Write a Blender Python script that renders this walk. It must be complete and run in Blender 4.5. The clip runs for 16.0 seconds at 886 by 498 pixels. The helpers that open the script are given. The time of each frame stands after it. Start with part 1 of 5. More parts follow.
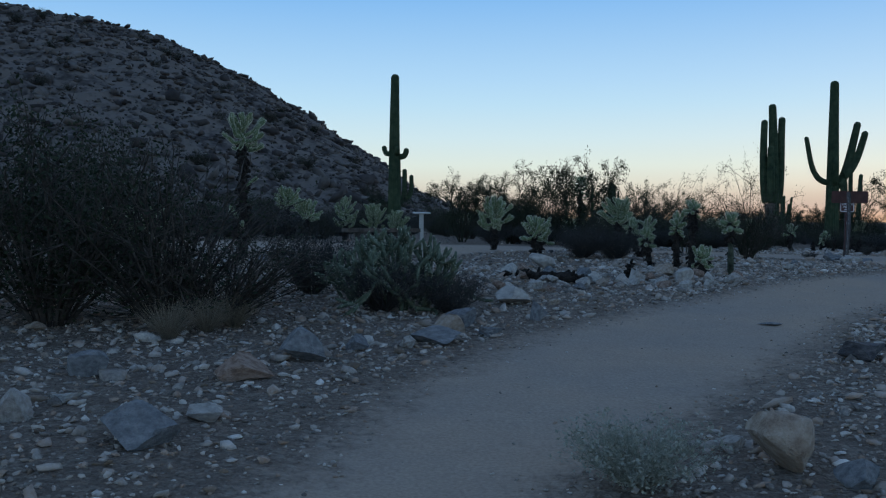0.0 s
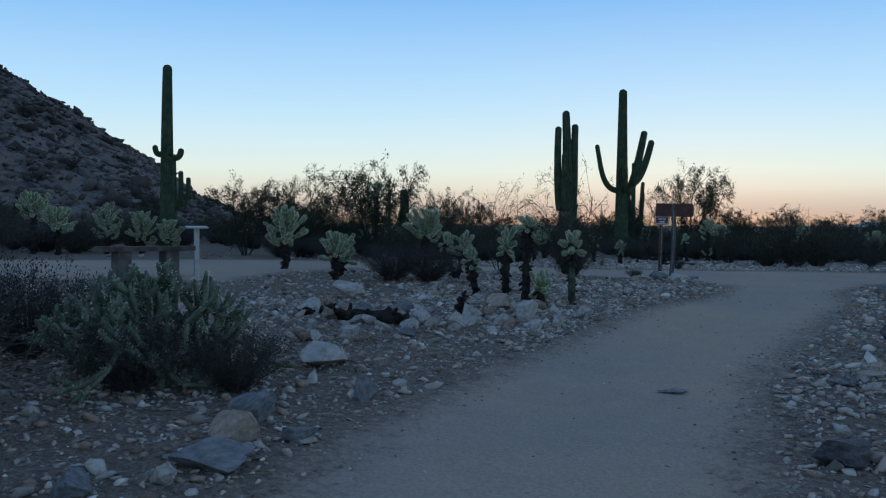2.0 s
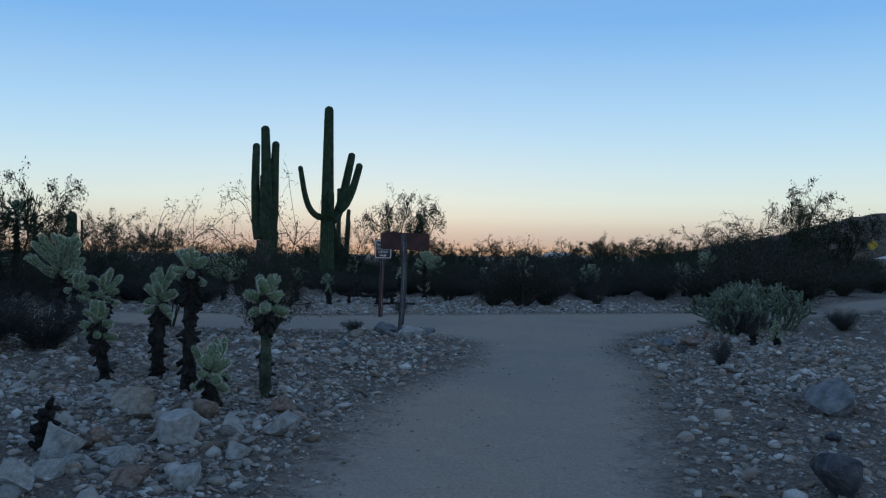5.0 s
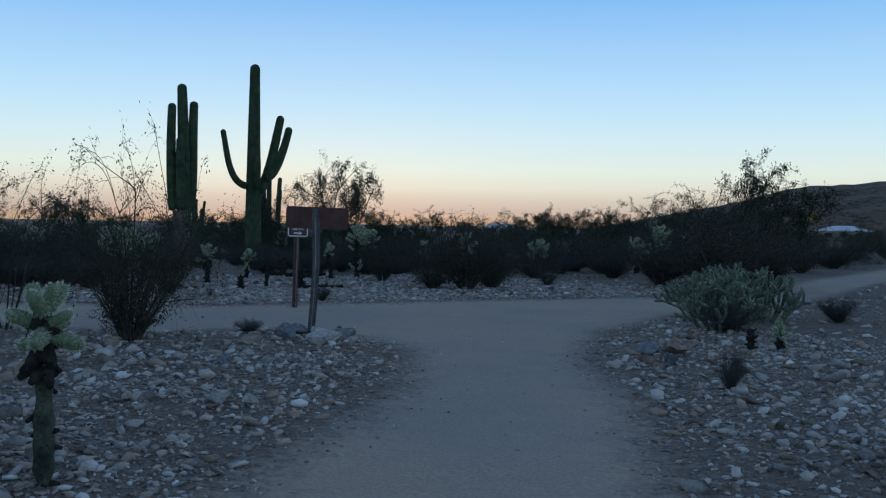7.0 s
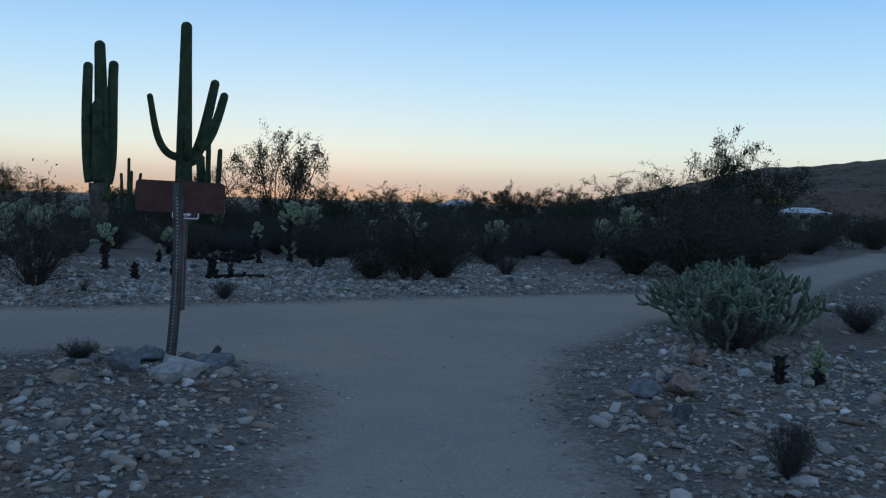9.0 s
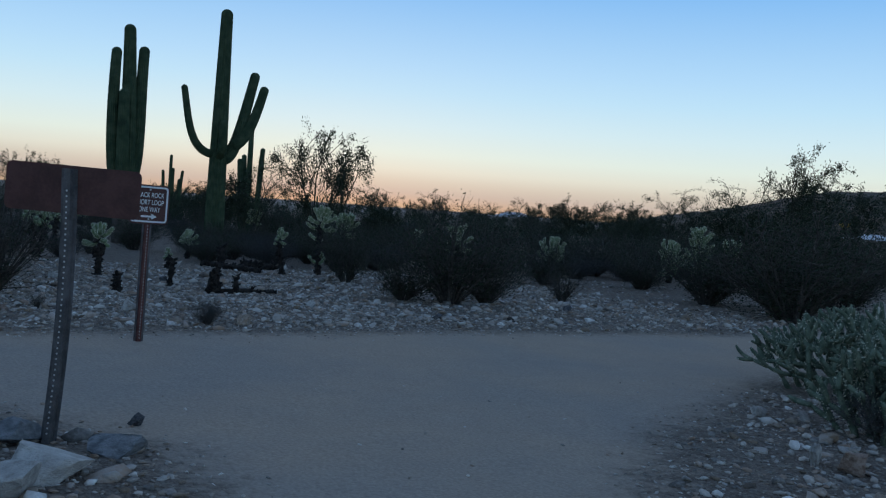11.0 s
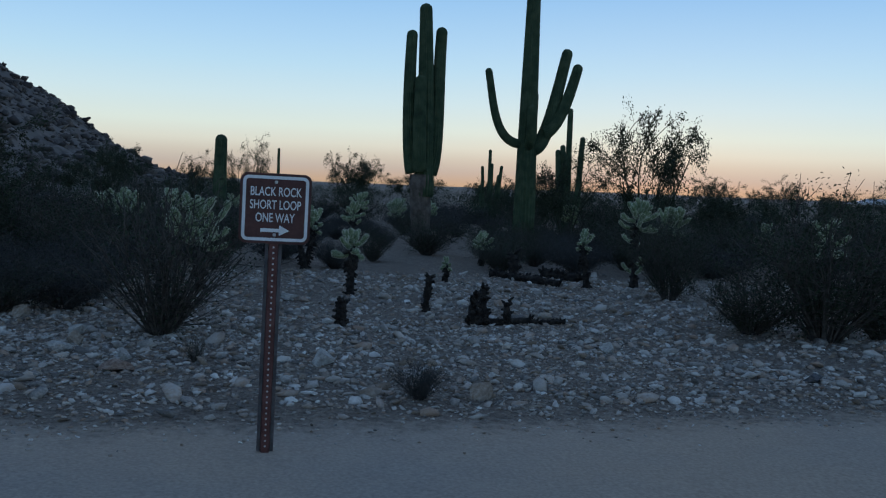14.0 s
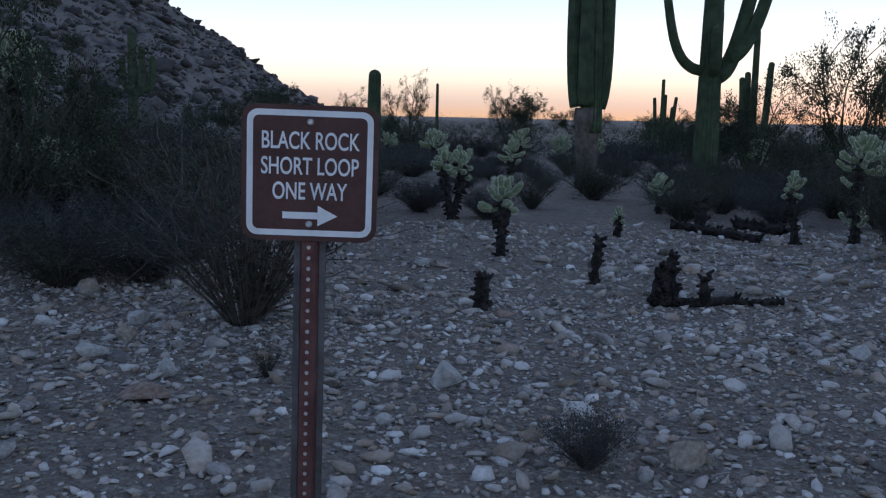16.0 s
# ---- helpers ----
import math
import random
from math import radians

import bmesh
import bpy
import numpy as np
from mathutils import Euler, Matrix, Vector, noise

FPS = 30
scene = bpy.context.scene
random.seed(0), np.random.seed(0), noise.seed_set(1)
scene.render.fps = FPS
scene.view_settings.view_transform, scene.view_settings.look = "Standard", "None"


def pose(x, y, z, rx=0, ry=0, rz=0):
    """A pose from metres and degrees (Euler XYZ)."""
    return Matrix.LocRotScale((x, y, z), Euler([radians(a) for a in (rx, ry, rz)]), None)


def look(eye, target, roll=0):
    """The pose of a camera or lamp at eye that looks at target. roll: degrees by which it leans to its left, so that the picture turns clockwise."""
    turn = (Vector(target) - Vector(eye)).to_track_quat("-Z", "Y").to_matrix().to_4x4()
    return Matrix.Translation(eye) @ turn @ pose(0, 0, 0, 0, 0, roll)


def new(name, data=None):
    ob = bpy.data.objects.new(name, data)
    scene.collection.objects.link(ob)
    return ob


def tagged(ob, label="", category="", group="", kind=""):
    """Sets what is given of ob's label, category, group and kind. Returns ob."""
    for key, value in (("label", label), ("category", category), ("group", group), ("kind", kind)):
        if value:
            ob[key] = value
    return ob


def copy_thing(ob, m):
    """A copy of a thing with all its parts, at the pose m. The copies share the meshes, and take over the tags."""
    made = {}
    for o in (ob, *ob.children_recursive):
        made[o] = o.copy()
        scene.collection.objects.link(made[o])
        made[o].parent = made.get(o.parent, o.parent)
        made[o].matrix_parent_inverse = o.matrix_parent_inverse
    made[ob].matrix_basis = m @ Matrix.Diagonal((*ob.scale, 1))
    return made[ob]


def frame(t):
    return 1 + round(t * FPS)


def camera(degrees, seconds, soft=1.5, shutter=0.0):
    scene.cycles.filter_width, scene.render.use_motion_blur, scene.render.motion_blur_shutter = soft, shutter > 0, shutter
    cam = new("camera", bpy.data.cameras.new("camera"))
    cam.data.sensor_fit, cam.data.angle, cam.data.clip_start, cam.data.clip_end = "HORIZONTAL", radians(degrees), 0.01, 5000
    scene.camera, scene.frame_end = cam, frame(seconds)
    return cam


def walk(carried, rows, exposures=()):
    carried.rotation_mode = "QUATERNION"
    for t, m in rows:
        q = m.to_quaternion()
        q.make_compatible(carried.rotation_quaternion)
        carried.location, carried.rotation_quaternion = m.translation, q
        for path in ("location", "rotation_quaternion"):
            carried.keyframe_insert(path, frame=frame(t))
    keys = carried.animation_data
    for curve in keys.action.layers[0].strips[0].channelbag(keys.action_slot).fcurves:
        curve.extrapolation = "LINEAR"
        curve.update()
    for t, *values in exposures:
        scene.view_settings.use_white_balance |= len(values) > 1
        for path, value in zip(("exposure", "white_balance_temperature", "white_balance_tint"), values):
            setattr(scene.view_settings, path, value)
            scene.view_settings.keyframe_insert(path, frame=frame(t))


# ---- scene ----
cam = camera(50.7, 16.0, 1.2)
PATH = [
    (0, (0.039, 0.472, 1.273), (0.05, 2.471, 1.216), 0.3),
    (0.5, (0.018, 1.179, 1.341), (0.118, 3.175, 1.277), 0.1),
    (1, (-0.059, 1.803, 1.394), (0.167, 3.789, 1.33), 0.3),
    (1.5, (-0.036, 2.467, 1.422), (0.312, 4.436, 1.367), 0.3),
    (2, (0.053, 3.103, 1.476), (0.52, 5.047, 1.428), 0.3),
    (2.5, (0.14, 3.748, 1.522), (0.738, 5.656, 1.485), 0.5),
    (3, (0.345, 4.476, 1.54), (1.065, 6.341, 1.519), 0.6),
    (3.5, (0.61, 5.223, 1.549), (1.449, 7.038, 1.548), 0.6),
    (4, (0.904, 5.924, 1.575), (1.851, 7.685, 1.59), 1.1),
    (4.2, (1.051, 6.184, 1.575), (2.031, 7.928, 1.598), 1.0),
    (6.5, (2.863, 8.76, 1.652), (3.976, 10.423, 1.632), 0.6),
    (7, (3.225, 9.269, 1.704), (4.378, 10.903, 1.658), 0.9),
    (7.5, (3.654, 9.804, 1.737), (4.847, 11.408, 1.67), 1.3),
    (8, (4.095, 10.335, 1.757), (5.319, 11.914, 1.675), 1.7),
    (8.2, (4.294, 10.555, 1.777), (5.525, 12.129, 1.688), 1.8),
    (10.3, (6.157, 12.594, 1.78), (7.339, 14.205, 1.68), 2.1),
    (10.5, (6.297, 12.817, 1.813), (7.47, 14.434, 1.71), 2.9),
    (11, (6.664, 13.267, 1.796), (7.795, 14.914, 1.718), 4.0),
    (11.5, (7.045, 13.72, 1.812), (8.122, 15.404, 1.732), 3.0),
    (12, (7.434, 14.3, 1.812), (8.445, 16.024, 1.738), 2.9),
    (12.5, (7.819, 14.979, 1.828), (8.733, 16.756, 1.748), 2.9),
    (13, (8.131, 15.515, 1.853), (8.908, 17.355, 1.756), 2.9),
    (13.5, (8.451, 16.088, 1.818), (9.075, 17.985, 1.707), 2.3),
    (14, (8.683, 16.601, 1.816), (9.171, 18.536, 1.686), 2.2),
    (14.5, (8.907, 17.111, 1.83), (9.272, 19.071, 1.674), 2.0),
    (15, (9.04, 17.661, 1.815), (9.31, 19.634, 1.63), 1.9),
    (15.5, (9.119, 18.149, 1.819), (9.306, 20.128, 1.597), 1.4),
    (16, (9.128, 18.666, 1.828), (9.272, 20.641, 1.552), 1.2),
]
EXPOSURES = [(0, 0.10, 6500, 10), (1.8, 0.19, 6500, 10), (3.8, 0.02, 6500, 10), (7, 0.16, 6500, 10), (11, 0.14, 6500, 10), (12.3, 0.22, 6500, 10), (13, 0.14, 6500, 10), (14, 0.06, 6500, 10), (14.5, 0.14, 6500, 10), (15, 0.2, 6550, 11), (15.5, 0.26, 6750, 14), (15.85, 0.34, 6850, 17), (16, 0.62, 7150, 24)]
walk(cam, [(t, look(eye, target, roll)) for t, eye, target, roll in PATH], EXPOSURES)

# ---- world and light: clear dusk sky, sun already behind the terrain ----
world = bpy.data.worlds.new("dusk_sky")
scene.world = world
world.use_nodes = True
wn, wl = world.node_tree.nodes, world.node_tree.links
wn.clear()
w_coord = wn.new("ShaderNodeTexCoord")
w_sep = wn.new("ShaderNodeSeparateXYZ")
w_ramp = wn.new("ShaderNodeValToRGB")
w_sky = wn.new("ShaderNodeTexSky")
w_sky.sky_type = "NISHITA"
w_sky.sun_disc = False
w_sky.sun_elevation = radians(1.5)
w_sky.sun_rotation = radians(28)
w_mix = wn.new("ShaderNodeMixRGB")
w_mix.blend_type = "ADD"
w_mix.inputs[0].default_value = 0.004
w_bg = wn.new("ShaderNodeBackground")
w_bg.inputs[1].default_value = 1.0
w_out = wn.new("ShaderNodeOutputWorld")
wl.new(w_coord.outputs["Generated"], w_sep.inputs[0])
wl.new(w_sep.outputs[2], w_ramp.inputs[0])
wl.new(w_ramp.outputs[0], w_mix.inputs[1])
wl.new(w_sky.outputs[0], w_mix.inputs[2])
wl.new(w_mix.outputs[0], w_bg.inputs[0])
wl.new(w_bg.outputs[0], w_out.inputs[0])
SKY = [
    (0.000, (0.52, 0.36, 0.23)),
    (0.007, (0.50, 0.37, 0.275)),
    (0.018, (0.49, 0.425, 0.375)),
    (0.030, (0.57, 0.53, 0.455)),
    (0.042, (0.655, 0.665, 0.58)),
    (0.060, (0.66, 0.755, 0.70)),
    (0.089, (0.57, 0.74, 0.80)),
    (0.124, (0.455, 0.685, 0.85)),
    (0.150, (0.39, 0.63, 0.86)),
    (0.242, (0.185, 0.44, 0.81)),
    (0.450, (0.15, 0.275, 0.49)),
    (1.000, (0.085, 0.14, 0.255)),
]
ramp = w_ramp.color_ramp
while len(ramp.elements) > 1:
    ramp.elements.remove(ramp.elements[-1])
ramp.elements[0].position, ramp.elements[0].color = SKY[0][0], (*SKY[0][1], 1)
for pos, col in SKY[1:]:
    el = ramp.elements.new(pos)
    el.color = (*col, 1)

sun = new("sun", bpy.data.lights.new("sun", "SUN"))
sun.data.energy = 0.12
sun.data.angle = radians(25)
sun.data.color = (1.0, 0.78, 0.6)
sun.matrix_world = look((28, 60, 6), (0, 0, 0))

# ---- materials ----


def material(name, colors, scale=6.0, rough=0.9, bump=0.3, bump_scale=40.0, island=0.0, randomness=0.0, translucent=0.0, fine=0.35, metal=0.0, spec=0.25):
    """Two-scale noise colours between colors[0..2], fine bump; island: variation by loose piece; randomness: by object."""
    m = bpy.data.materials.new(name)
    m.use_nodes = True
    n, l = m.node_tree.nodes, m.node_tree.links
    b = n["Principled BSDF"]
    co = n.new("ShaderNodeTexCoord")
    big, small = n.new("ShaderNodeTexNoise"), n.new("ShaderNodeTexNoise")
    big.inputs["Scale"].default_value, big.inputs["Detail"].default_value = scale, 5
    small.inputs["Scale"].default_value, small.inputs["Detail"].default_value = bump_scale, 4
    l.new(co.outputs["Object"], big.inputs["Vector"])
    l.new(co.outputs["Object"], small.inputs["Vector"])
    add = n.new("ShaderNodeMath")
    add.operation = "MULTIPLY_ADD"
    l.new(small.outputs[0], add.inputs[0])
    add.inputs[1].default_value = fine
    l.new(big.outputs[0], add.inputs[2])
    last = add
    for amount, node in ((island, "ShaderNodeNewGeometry"), (randomness, "ShaderNodeObjectInfo")):
        if amount:
            src = n.new(node)
            out = src.outputs["Random Per Island"] if amount is island and node == "ShaderNodeNewGeometry" else src.outputs["Random"]
            more = n.new("ShaderNodeMath")
            more.operation = "MULTIPLY_ADD"
            l.new(out, more.inputs[0])
            more.inputs[1].default_value = amount
            l.new(last.outputs[0], more.inputs[2])
            last = more
    lo = 0.36 + 0.5 * fine * 0.5
    rng = n.new("ShaderNodeMapRange")
    l.new(last.outputs[0], rng.inputs[0])
    rng.inputs[1].default_value = lo
    rng.inputs[2].default_value = lo + 0.36 + island + randomness
    cr = n.new("ShaderNodeValToRGB")
    l.new(rng.outputs[0], cr.inputs[0])
    els = cr.color_ramp.elements
    els[0].color, els[1].color = (*colors[0], 1), (*colors[-1], 1)
    for i, c in enumerate(colors[1:-1]):
        els.new((i + 1) / (len(colors) - 1)).color = (*c, 1)
    l.new(cr.outputs[0], b.inputs["Base Color"])
    b.inputs["Roughness"].default_value = rough
    b.inputs["Metallic"].default_value = metal
    b.inputs["Specular IOR Level"].default_value = spec
    if bump:
        bp = n.new("ShaderNodeBump")
        bp.inputs["Strength"].default_value = bump
        bp.inputs["Distance"].default_value = 0.02
        l.new(small.outputs[0], bp.inputs["Height"])
        l.new(bp.outputs[0], b.inputs["Normal"])
    if translucent:
        tr, mx = n.new("ShaderNodeBsdfTranslucent"), n.new("ShaderNodeMixShader")
        l.new(cr.outputs[0], tr.inputs[0])
        mx.inputs[0].default_value = translucent
        l.new(b.outputs[0], mx.inputs[1])
        l.new(tr.outputs[0], mx.inputs[2])
        l.new(mx.outputs[0], n["Material Output"].inputs[0])
    return m


STONES = [(0.04, 0.038, 0.04), (0.25, 0.185, 0.135), (0.46, 0.41, 0.365), (0.13, 0.115, 0.105), (0.60, 0.55, 0.50), (0.34, 0.235, 0.17), (0.50, 0.455, 0.42), (0.88, 0.84, 0.79)]
M_PEBBLE = material("pebble", STONES, 3.0, 0.85, 0.4, 60, island=1.5, fine=0.25)
M_ROCK_PALE = material("pale_rock", [(0.24, 0.21, 0.19), (0.44, 0.41, 0.38), (0.62, 0.59, 0.55)], 5, 0.85, 0.7, 28, randomness=0.2)
M_ROCK_TAN = material("tan_rock", [(0.22, 0.16, 0.12), (0.40, 0.32, 0.255), (0.54, 0.46, 0.39)], 5, 0.88, 0.7, 28, randomness=0.15)
M_ROCK_SLATE = material("slate_rock", [(0.10, 0.105, 0.113), (0.19, 0.198, 0.21), (0.31, 0.318, 0.33)], 6, 0.75, 0.7, 30, randomness=0.15)
M_ROCK_DARK = material("dark_rock", [(0.05, 0.05, 0.055), (0.10, 0.10, 0.11), (0.18, 0.17, 0.17)], 6, 0.8, 0.7, 30, randomness=0.1)
M_ROCK_RED = material("rust_rock", [(0.17, 0.11, 0.085), (0.29, 0.20, 0.155), (0.40, 0.30, 0.245)], 6, 0.88, 0.7, 30)
M_HILL = material("hill_slope", [(0.025, 0.023, 0.023), (0.06, 0.053, 0.052), (0.11, 0.097, 0.09), (0.18, 0.155, 0.14)], 0.22, 0.95, 0.5, 1.2, fine=0.8)
M_HILL_ROCK = material("hill_rock", [(0.025, 0.022, 0.022), (0.06, 0.052, 0.05), (0.115, 0.10, 0.092), (0.22, 0.195, 0.18)], 0.6, 0.9, 0.5, 4, island=0.9)
# far hill: warm tan tone stands in for low sun on its crest, scattered by noise
M_FAR = material("far_hill", [(0.018, 0.019, 0.014), (0.045, 0.039, 0.03), (0.14, 0.10, 0.07)], 0.09, 0.95, 0.5, 0.6, fine=0.9)
M_SAGUARO = material("saguaro_skin", [(0.022, 0.040, 0.022), (0.042, 0.070, 0.036), (0.07, 0.10, 0.055)], 4, 0.75, 0.5, 70)
M_SAGUARO_WOOD = material("saguaro_base_bark", [(0.05, 0.04, 0.034), (0.095, 0.078, 0.066), (0.15, 0.125, 0.105)], 6, 0.95, 0.8, 40)
M_JOINT = material("cholla_joint", [(0.12, 0.17, 0.085), (0.18, 0.235, 0.125), (0.26, 0.32, 0.185)], 12, 0.8, 0.5, 90, randomness=0.2)
M_SPINE = material("cholla_spine", [(0.62, 0.63, 0.47), (0.78, 0.78, 0.63), (0.88, 0.87, 0.76)], 10, 0.6, 0, 40, translucent=0.65)
M_DEAD = material("dead_cholla_bark", [(0.010, 0.009, 0.008), (0.022, 0.018, 0.016), (0.05, 0.042, 0.036)], 14, 0.95, 0.9, 60)
M_GREENBARK = material("cholla_green_bark", [(0.022, 0.026, 0.018), (0.05, 0.06, 0.04), (0.10, 0.115, 0.08)], 10, 0.9, 0.8, 60)
M_BUCK = material("buckhorn_stem", [(0.06, 0.083, 0.056), (0.10, 0.13, 0.09), (0.18, 0.215, 0.155)], 14, 0.85, 0.4, 80)
M_STEM = material("creosote_stem", [(0.0287, 0.0246, 0.0213), (0.0574, 0.0492, 0.0426), (0.1066, 0.0943, 0.0820)], 20, 0.9, 0.3, 60)
M_LEAF = material("creosote_leaf", [(0.013, 0.021, 0.011), (0.026, 0.038, 0.020), (0.048, 0.062, 0.032)], 3, 0.6, 0, 40, island=0.5, translucent=0.2)
M_GREYLEAF = material("bursage_leaf", [(0.0287, 0.0303, 0.0303), (0.0533, 0.0541, 0.0525), (0.0902, 0.0902, 0.0861)], 3, 0.9, 0, 40, island=0.5, translucent=0.15)
M_GREYTWIG = material("bursage_twig", [(0.0328, 0.0303, 0.0295), (0.0656, 0.0599, 0.0574), (0.1148, 0.1066, 0.1025)], 12, 0.95, 0, 40, island=0.4)
M_STRAW = material("dead_grass", [(0.12, 0.10, 0.075), (0.22, 0.185, 0.14), (0.34, 0.30, 0.235)], 8, 0.9, 0, 40, island=0.5)
M_PALEBRUSH = material("pale_brush", [(0.20, 0.215, 0.175), (0.33, 0.345, 0.285), (0.47, 0.48, 0.42)], 8, 0.9, 0, 40, island=0.5, translucent=0.2)
M_PV = material("palo_verde_bark", [(0.02, 0.022, 0.014), (0.035, 0.038, 0.024), (0.06, 0.062, 0.04)], 6, 0.8, 0.2, 40)
M_POST = material("galvanised_post", [(0.075, 0.07, 0.072), (0.115, 0.11, 0.112), (0.17, 0.16, 0.165)], 12, 0.7, 0.2, 90, metal=0.4)
M_MAROON = material("maroon_post_paint", [(0.075, 0.028, 0.025), (0.105, 0.04, 0.036), (0.15, 0.065, 0.058)], 14, 0.6, 0.15, 90)
M_BROWN = material("brown_sign_paint", [(0.065, 0.028, 0.025), (0.085, 0.036, 0.032), (0.11, 0.047, 0.042)], 9, 0.5, 0.08, 70)
M_WHITE = material("white_reflective_sheet", [(0.66, 0.66, 0.66), (0.74, 0.74, 0.75), (0.80, 0.80, 0.80)], 9, 0.45, 0.05, 70)
M_STEEL = material("bolt_steel", [(0.35, 0.35, 0.36), (0.5, 0.5, 0.5), (0.6, 0.6, 0.6)], 20, 0.4, 0, 70, metal=0.8)
M_CONC = material("weathered_concrete", [(0.07, 0.064, 0.06), (0.11, 0.10, 0.094), (0.16, 0.15, 0.14)], 6, 0.9, 0.3, 50)
M_PALEPOST = material("pale_pedestal_paint", [(0.38, 0.37, 0.35), (0.46, 0.45, 0.43), (0.53, 0.52, 0.50)], 6, 0.7, 0.1, 50)
M_YELLOW = material("yellow_sign_sheet", [(0.50, 0.30, 0.04), (0.60, 0.37, 0.05), (0.66, 0.42, 0.07)], 3, 0.5, 0, 50)
M_ROOF = material("pale_roof_sheet", [(0.50, 0.52, 0.55), (0.62, 0.64, 0.67), (0.70, 0.72, 0.75)], 0.4, 0.6, 0, 10)
M_WALL = material("stucco_wall", [(0.22, 0.20, 0.18), (0.30, 0.27, 0.24), (0.36, 0.33, 0.30)], 0.6, 0.9, 0.1, 20)
M_GLASSDARK = material("window_glass", [(0.02, 0.025, 0.03), (0.03, 0.035, 0.04), (0.04, 0.045, 0.05)], 1, 0.1, 0, 10, spec=0.5)


def ground_material():
    m = bpy.data.materials.new("desert_ground")
    m.use_nodes = True
    n, l = m.node_tree.nodes, m.node_tree.links
    b = n["Principled BSDF"]
    b.inputs["Roughness"].default_value = 0.95
    b.inputs["Specular IOR Level"].default_value = 0.1
    co = n.new("ShaderNodeTexCoord")

    def tex(kind, scale, detail=4):
        t = n.new(kind)
        t.inputs["Scale"].default_value = scale
        if "Detail" in t.inputs and kind == "ShaderNodeTexNoise":
            t.inputs["Detail"].default_value = detail
        l.new(co.outputs["Object"], t.inputs["Vector"])
        return t

    def ramp_of(src, stops):
        r = n.new("ShaderNodeValToRGB")
        l.new(src, r.inputs[0])
        e = r.color_ramp.elements
        e[0].position, e[0].color = stops[0][0], (*stops[0][1], 1)
        e[1].position, e[1].color = stops[-1][0], (*stops[-1][1], 1)
        for p, c in stops[1:-1]:
            e.new(p).color = (*c, 1)
        return r.outputs[0]

    def mix(f, a, c, mode="MIX"):
        x = n.new("ShaderNodeMixRGB")
        x.blend_type = mode
        for i, v in enumerate((f, a, c)):
            if isinstance(v, (int, float)):
                x.inputs[i].default_value = v
            elif isinstance(v, tuple):
                x.inputs[i].default_value = (*v, 1)
            else:
                l.new(v, x.inputs[i])
        return x.outputs[0]

    big, mid, grain = tex("ShaderNodeTexNoise", 0.6), tex("ShaderNodeTexNoise", 4.5, 6), tex("ShaderNodeTexNoise", 55, 5)
    v1, v2 = tex("ShaderNodeTexVoronoi", 26), tex("ShaderNodeTexVoronoi", 60)
    dirt = ramp_of(mid.outputs[0], [(0.3, (0.171, 0.128, 0.102)), (0.55, (0.255, 0.197, 0.155)), (0.75, (0.330, 0.260, 0.208))])
    dirt = mix(0.35, dirt, ramp_of(big.outputs[0], [(0.35, (0.171, 0.138, 0.115)), (0.65, (0.318, 0.244, 0.183))]))
    bits = n.new("ShaderNodeSeparateColor")
    l.new(v1.outputs["Color"], bits.inputs[0])
    chips = ramp_of(bits.outputs[0], [(0.0, (0.147, 0.128, 0.115)), (0.35, (0.250, 0.201, 0.165)), (0.6, (0.305, 0.264, 0.227)), (0.85, (0.364, 0.285, 0.232)), (1.0, (0.557, 0.519, 0.444))])
    bits2 = n.new("ShaderNodeSeparateColor")
    l.new(v2.outputs["Color"], bits2.inputs[0])
    chips2 = ramp_of(bits2.outputs[0], [(0.0, (0.137, 0.115, 0.105)), (0.5, (0.268, 0.211, 0.174)), (0.85, (0.353, 0.297, 0.250)), (1.0, (0.522, 0.467, 0.406))])
    gravel = mix(0.5, chips, chips2)
    gravel = mix(0.25, gravel, dirt)
    tan = ramp_of(mid.outputs[0], [(0.3, (0.347, 0.280, 0.228)), (0.55, (0.420, 0.337, 0.270)), (0.75, (0.488, 0.399, 0.317))])
    tan = mix(0.6, tan, ramp_of(big.outputs[0], [(0.36, (0.290, 0.282, 0.280)), (0.64, (0.520, 0.375, 0.275))]))
    tan = mix(0.5, tan, ramp_of(grain.outputs[0], [(0.3, (0.280, 0.231, 0.190)), (0.7, (0.532, 0.434, 0.350))]))
    at = n.new("ShaderNodeAttribute")
    at.attribute_name = "trail"
    ragged = n.new("ShaderNodeMath")
    ragged.operation = "MULTIPLY_ADD"
    crumb = tex("ShaderNodeTexNoise", 17, 6)
    l.new(mix(0.35, crumb.outputs[0], mid.outputs[0]), ragged.inputs[0])
    ragged.inputs[1].default_value = 0.9
    l.new(at.outputs["Fac"], ragged.inputs[2])
    edge = n.new("ShaderNodeMapRange")
    edge.interpolation_type = "SMOOTHSTEP"
    l.new(ragged.outputs[0], edge.inputs[0])
    edge.inputs[1].default_value, edge.inputs[2].default_value = 0.74, 1.2
    l.new(mix(edge.outputs[0], gravel, tan), b.inputs["Base Color"])
    h = n.new("ShaderNodeMath")
    h.operation = "MULTIPLY_ADD"
    l.new(v1.outputs["Distance"], h.inputs[0])
    h.inputs[1].default_value = -0.9
    l.new(grain.outputs[0], h.inputs[2])
    bp = n.new("ShaderNodeBump")
    bp.inputs["Distance"].default_value = 0.05
    st = n.new("ShaderNodeMapRange")
    l.new(edge.outputs[0], st.inputs[0])
    st.inputs[3].default_value, st.inputs[4].default_value = 1.0, 0.35
    l.new(st.outputs[0], bp.inputs["Strength"])
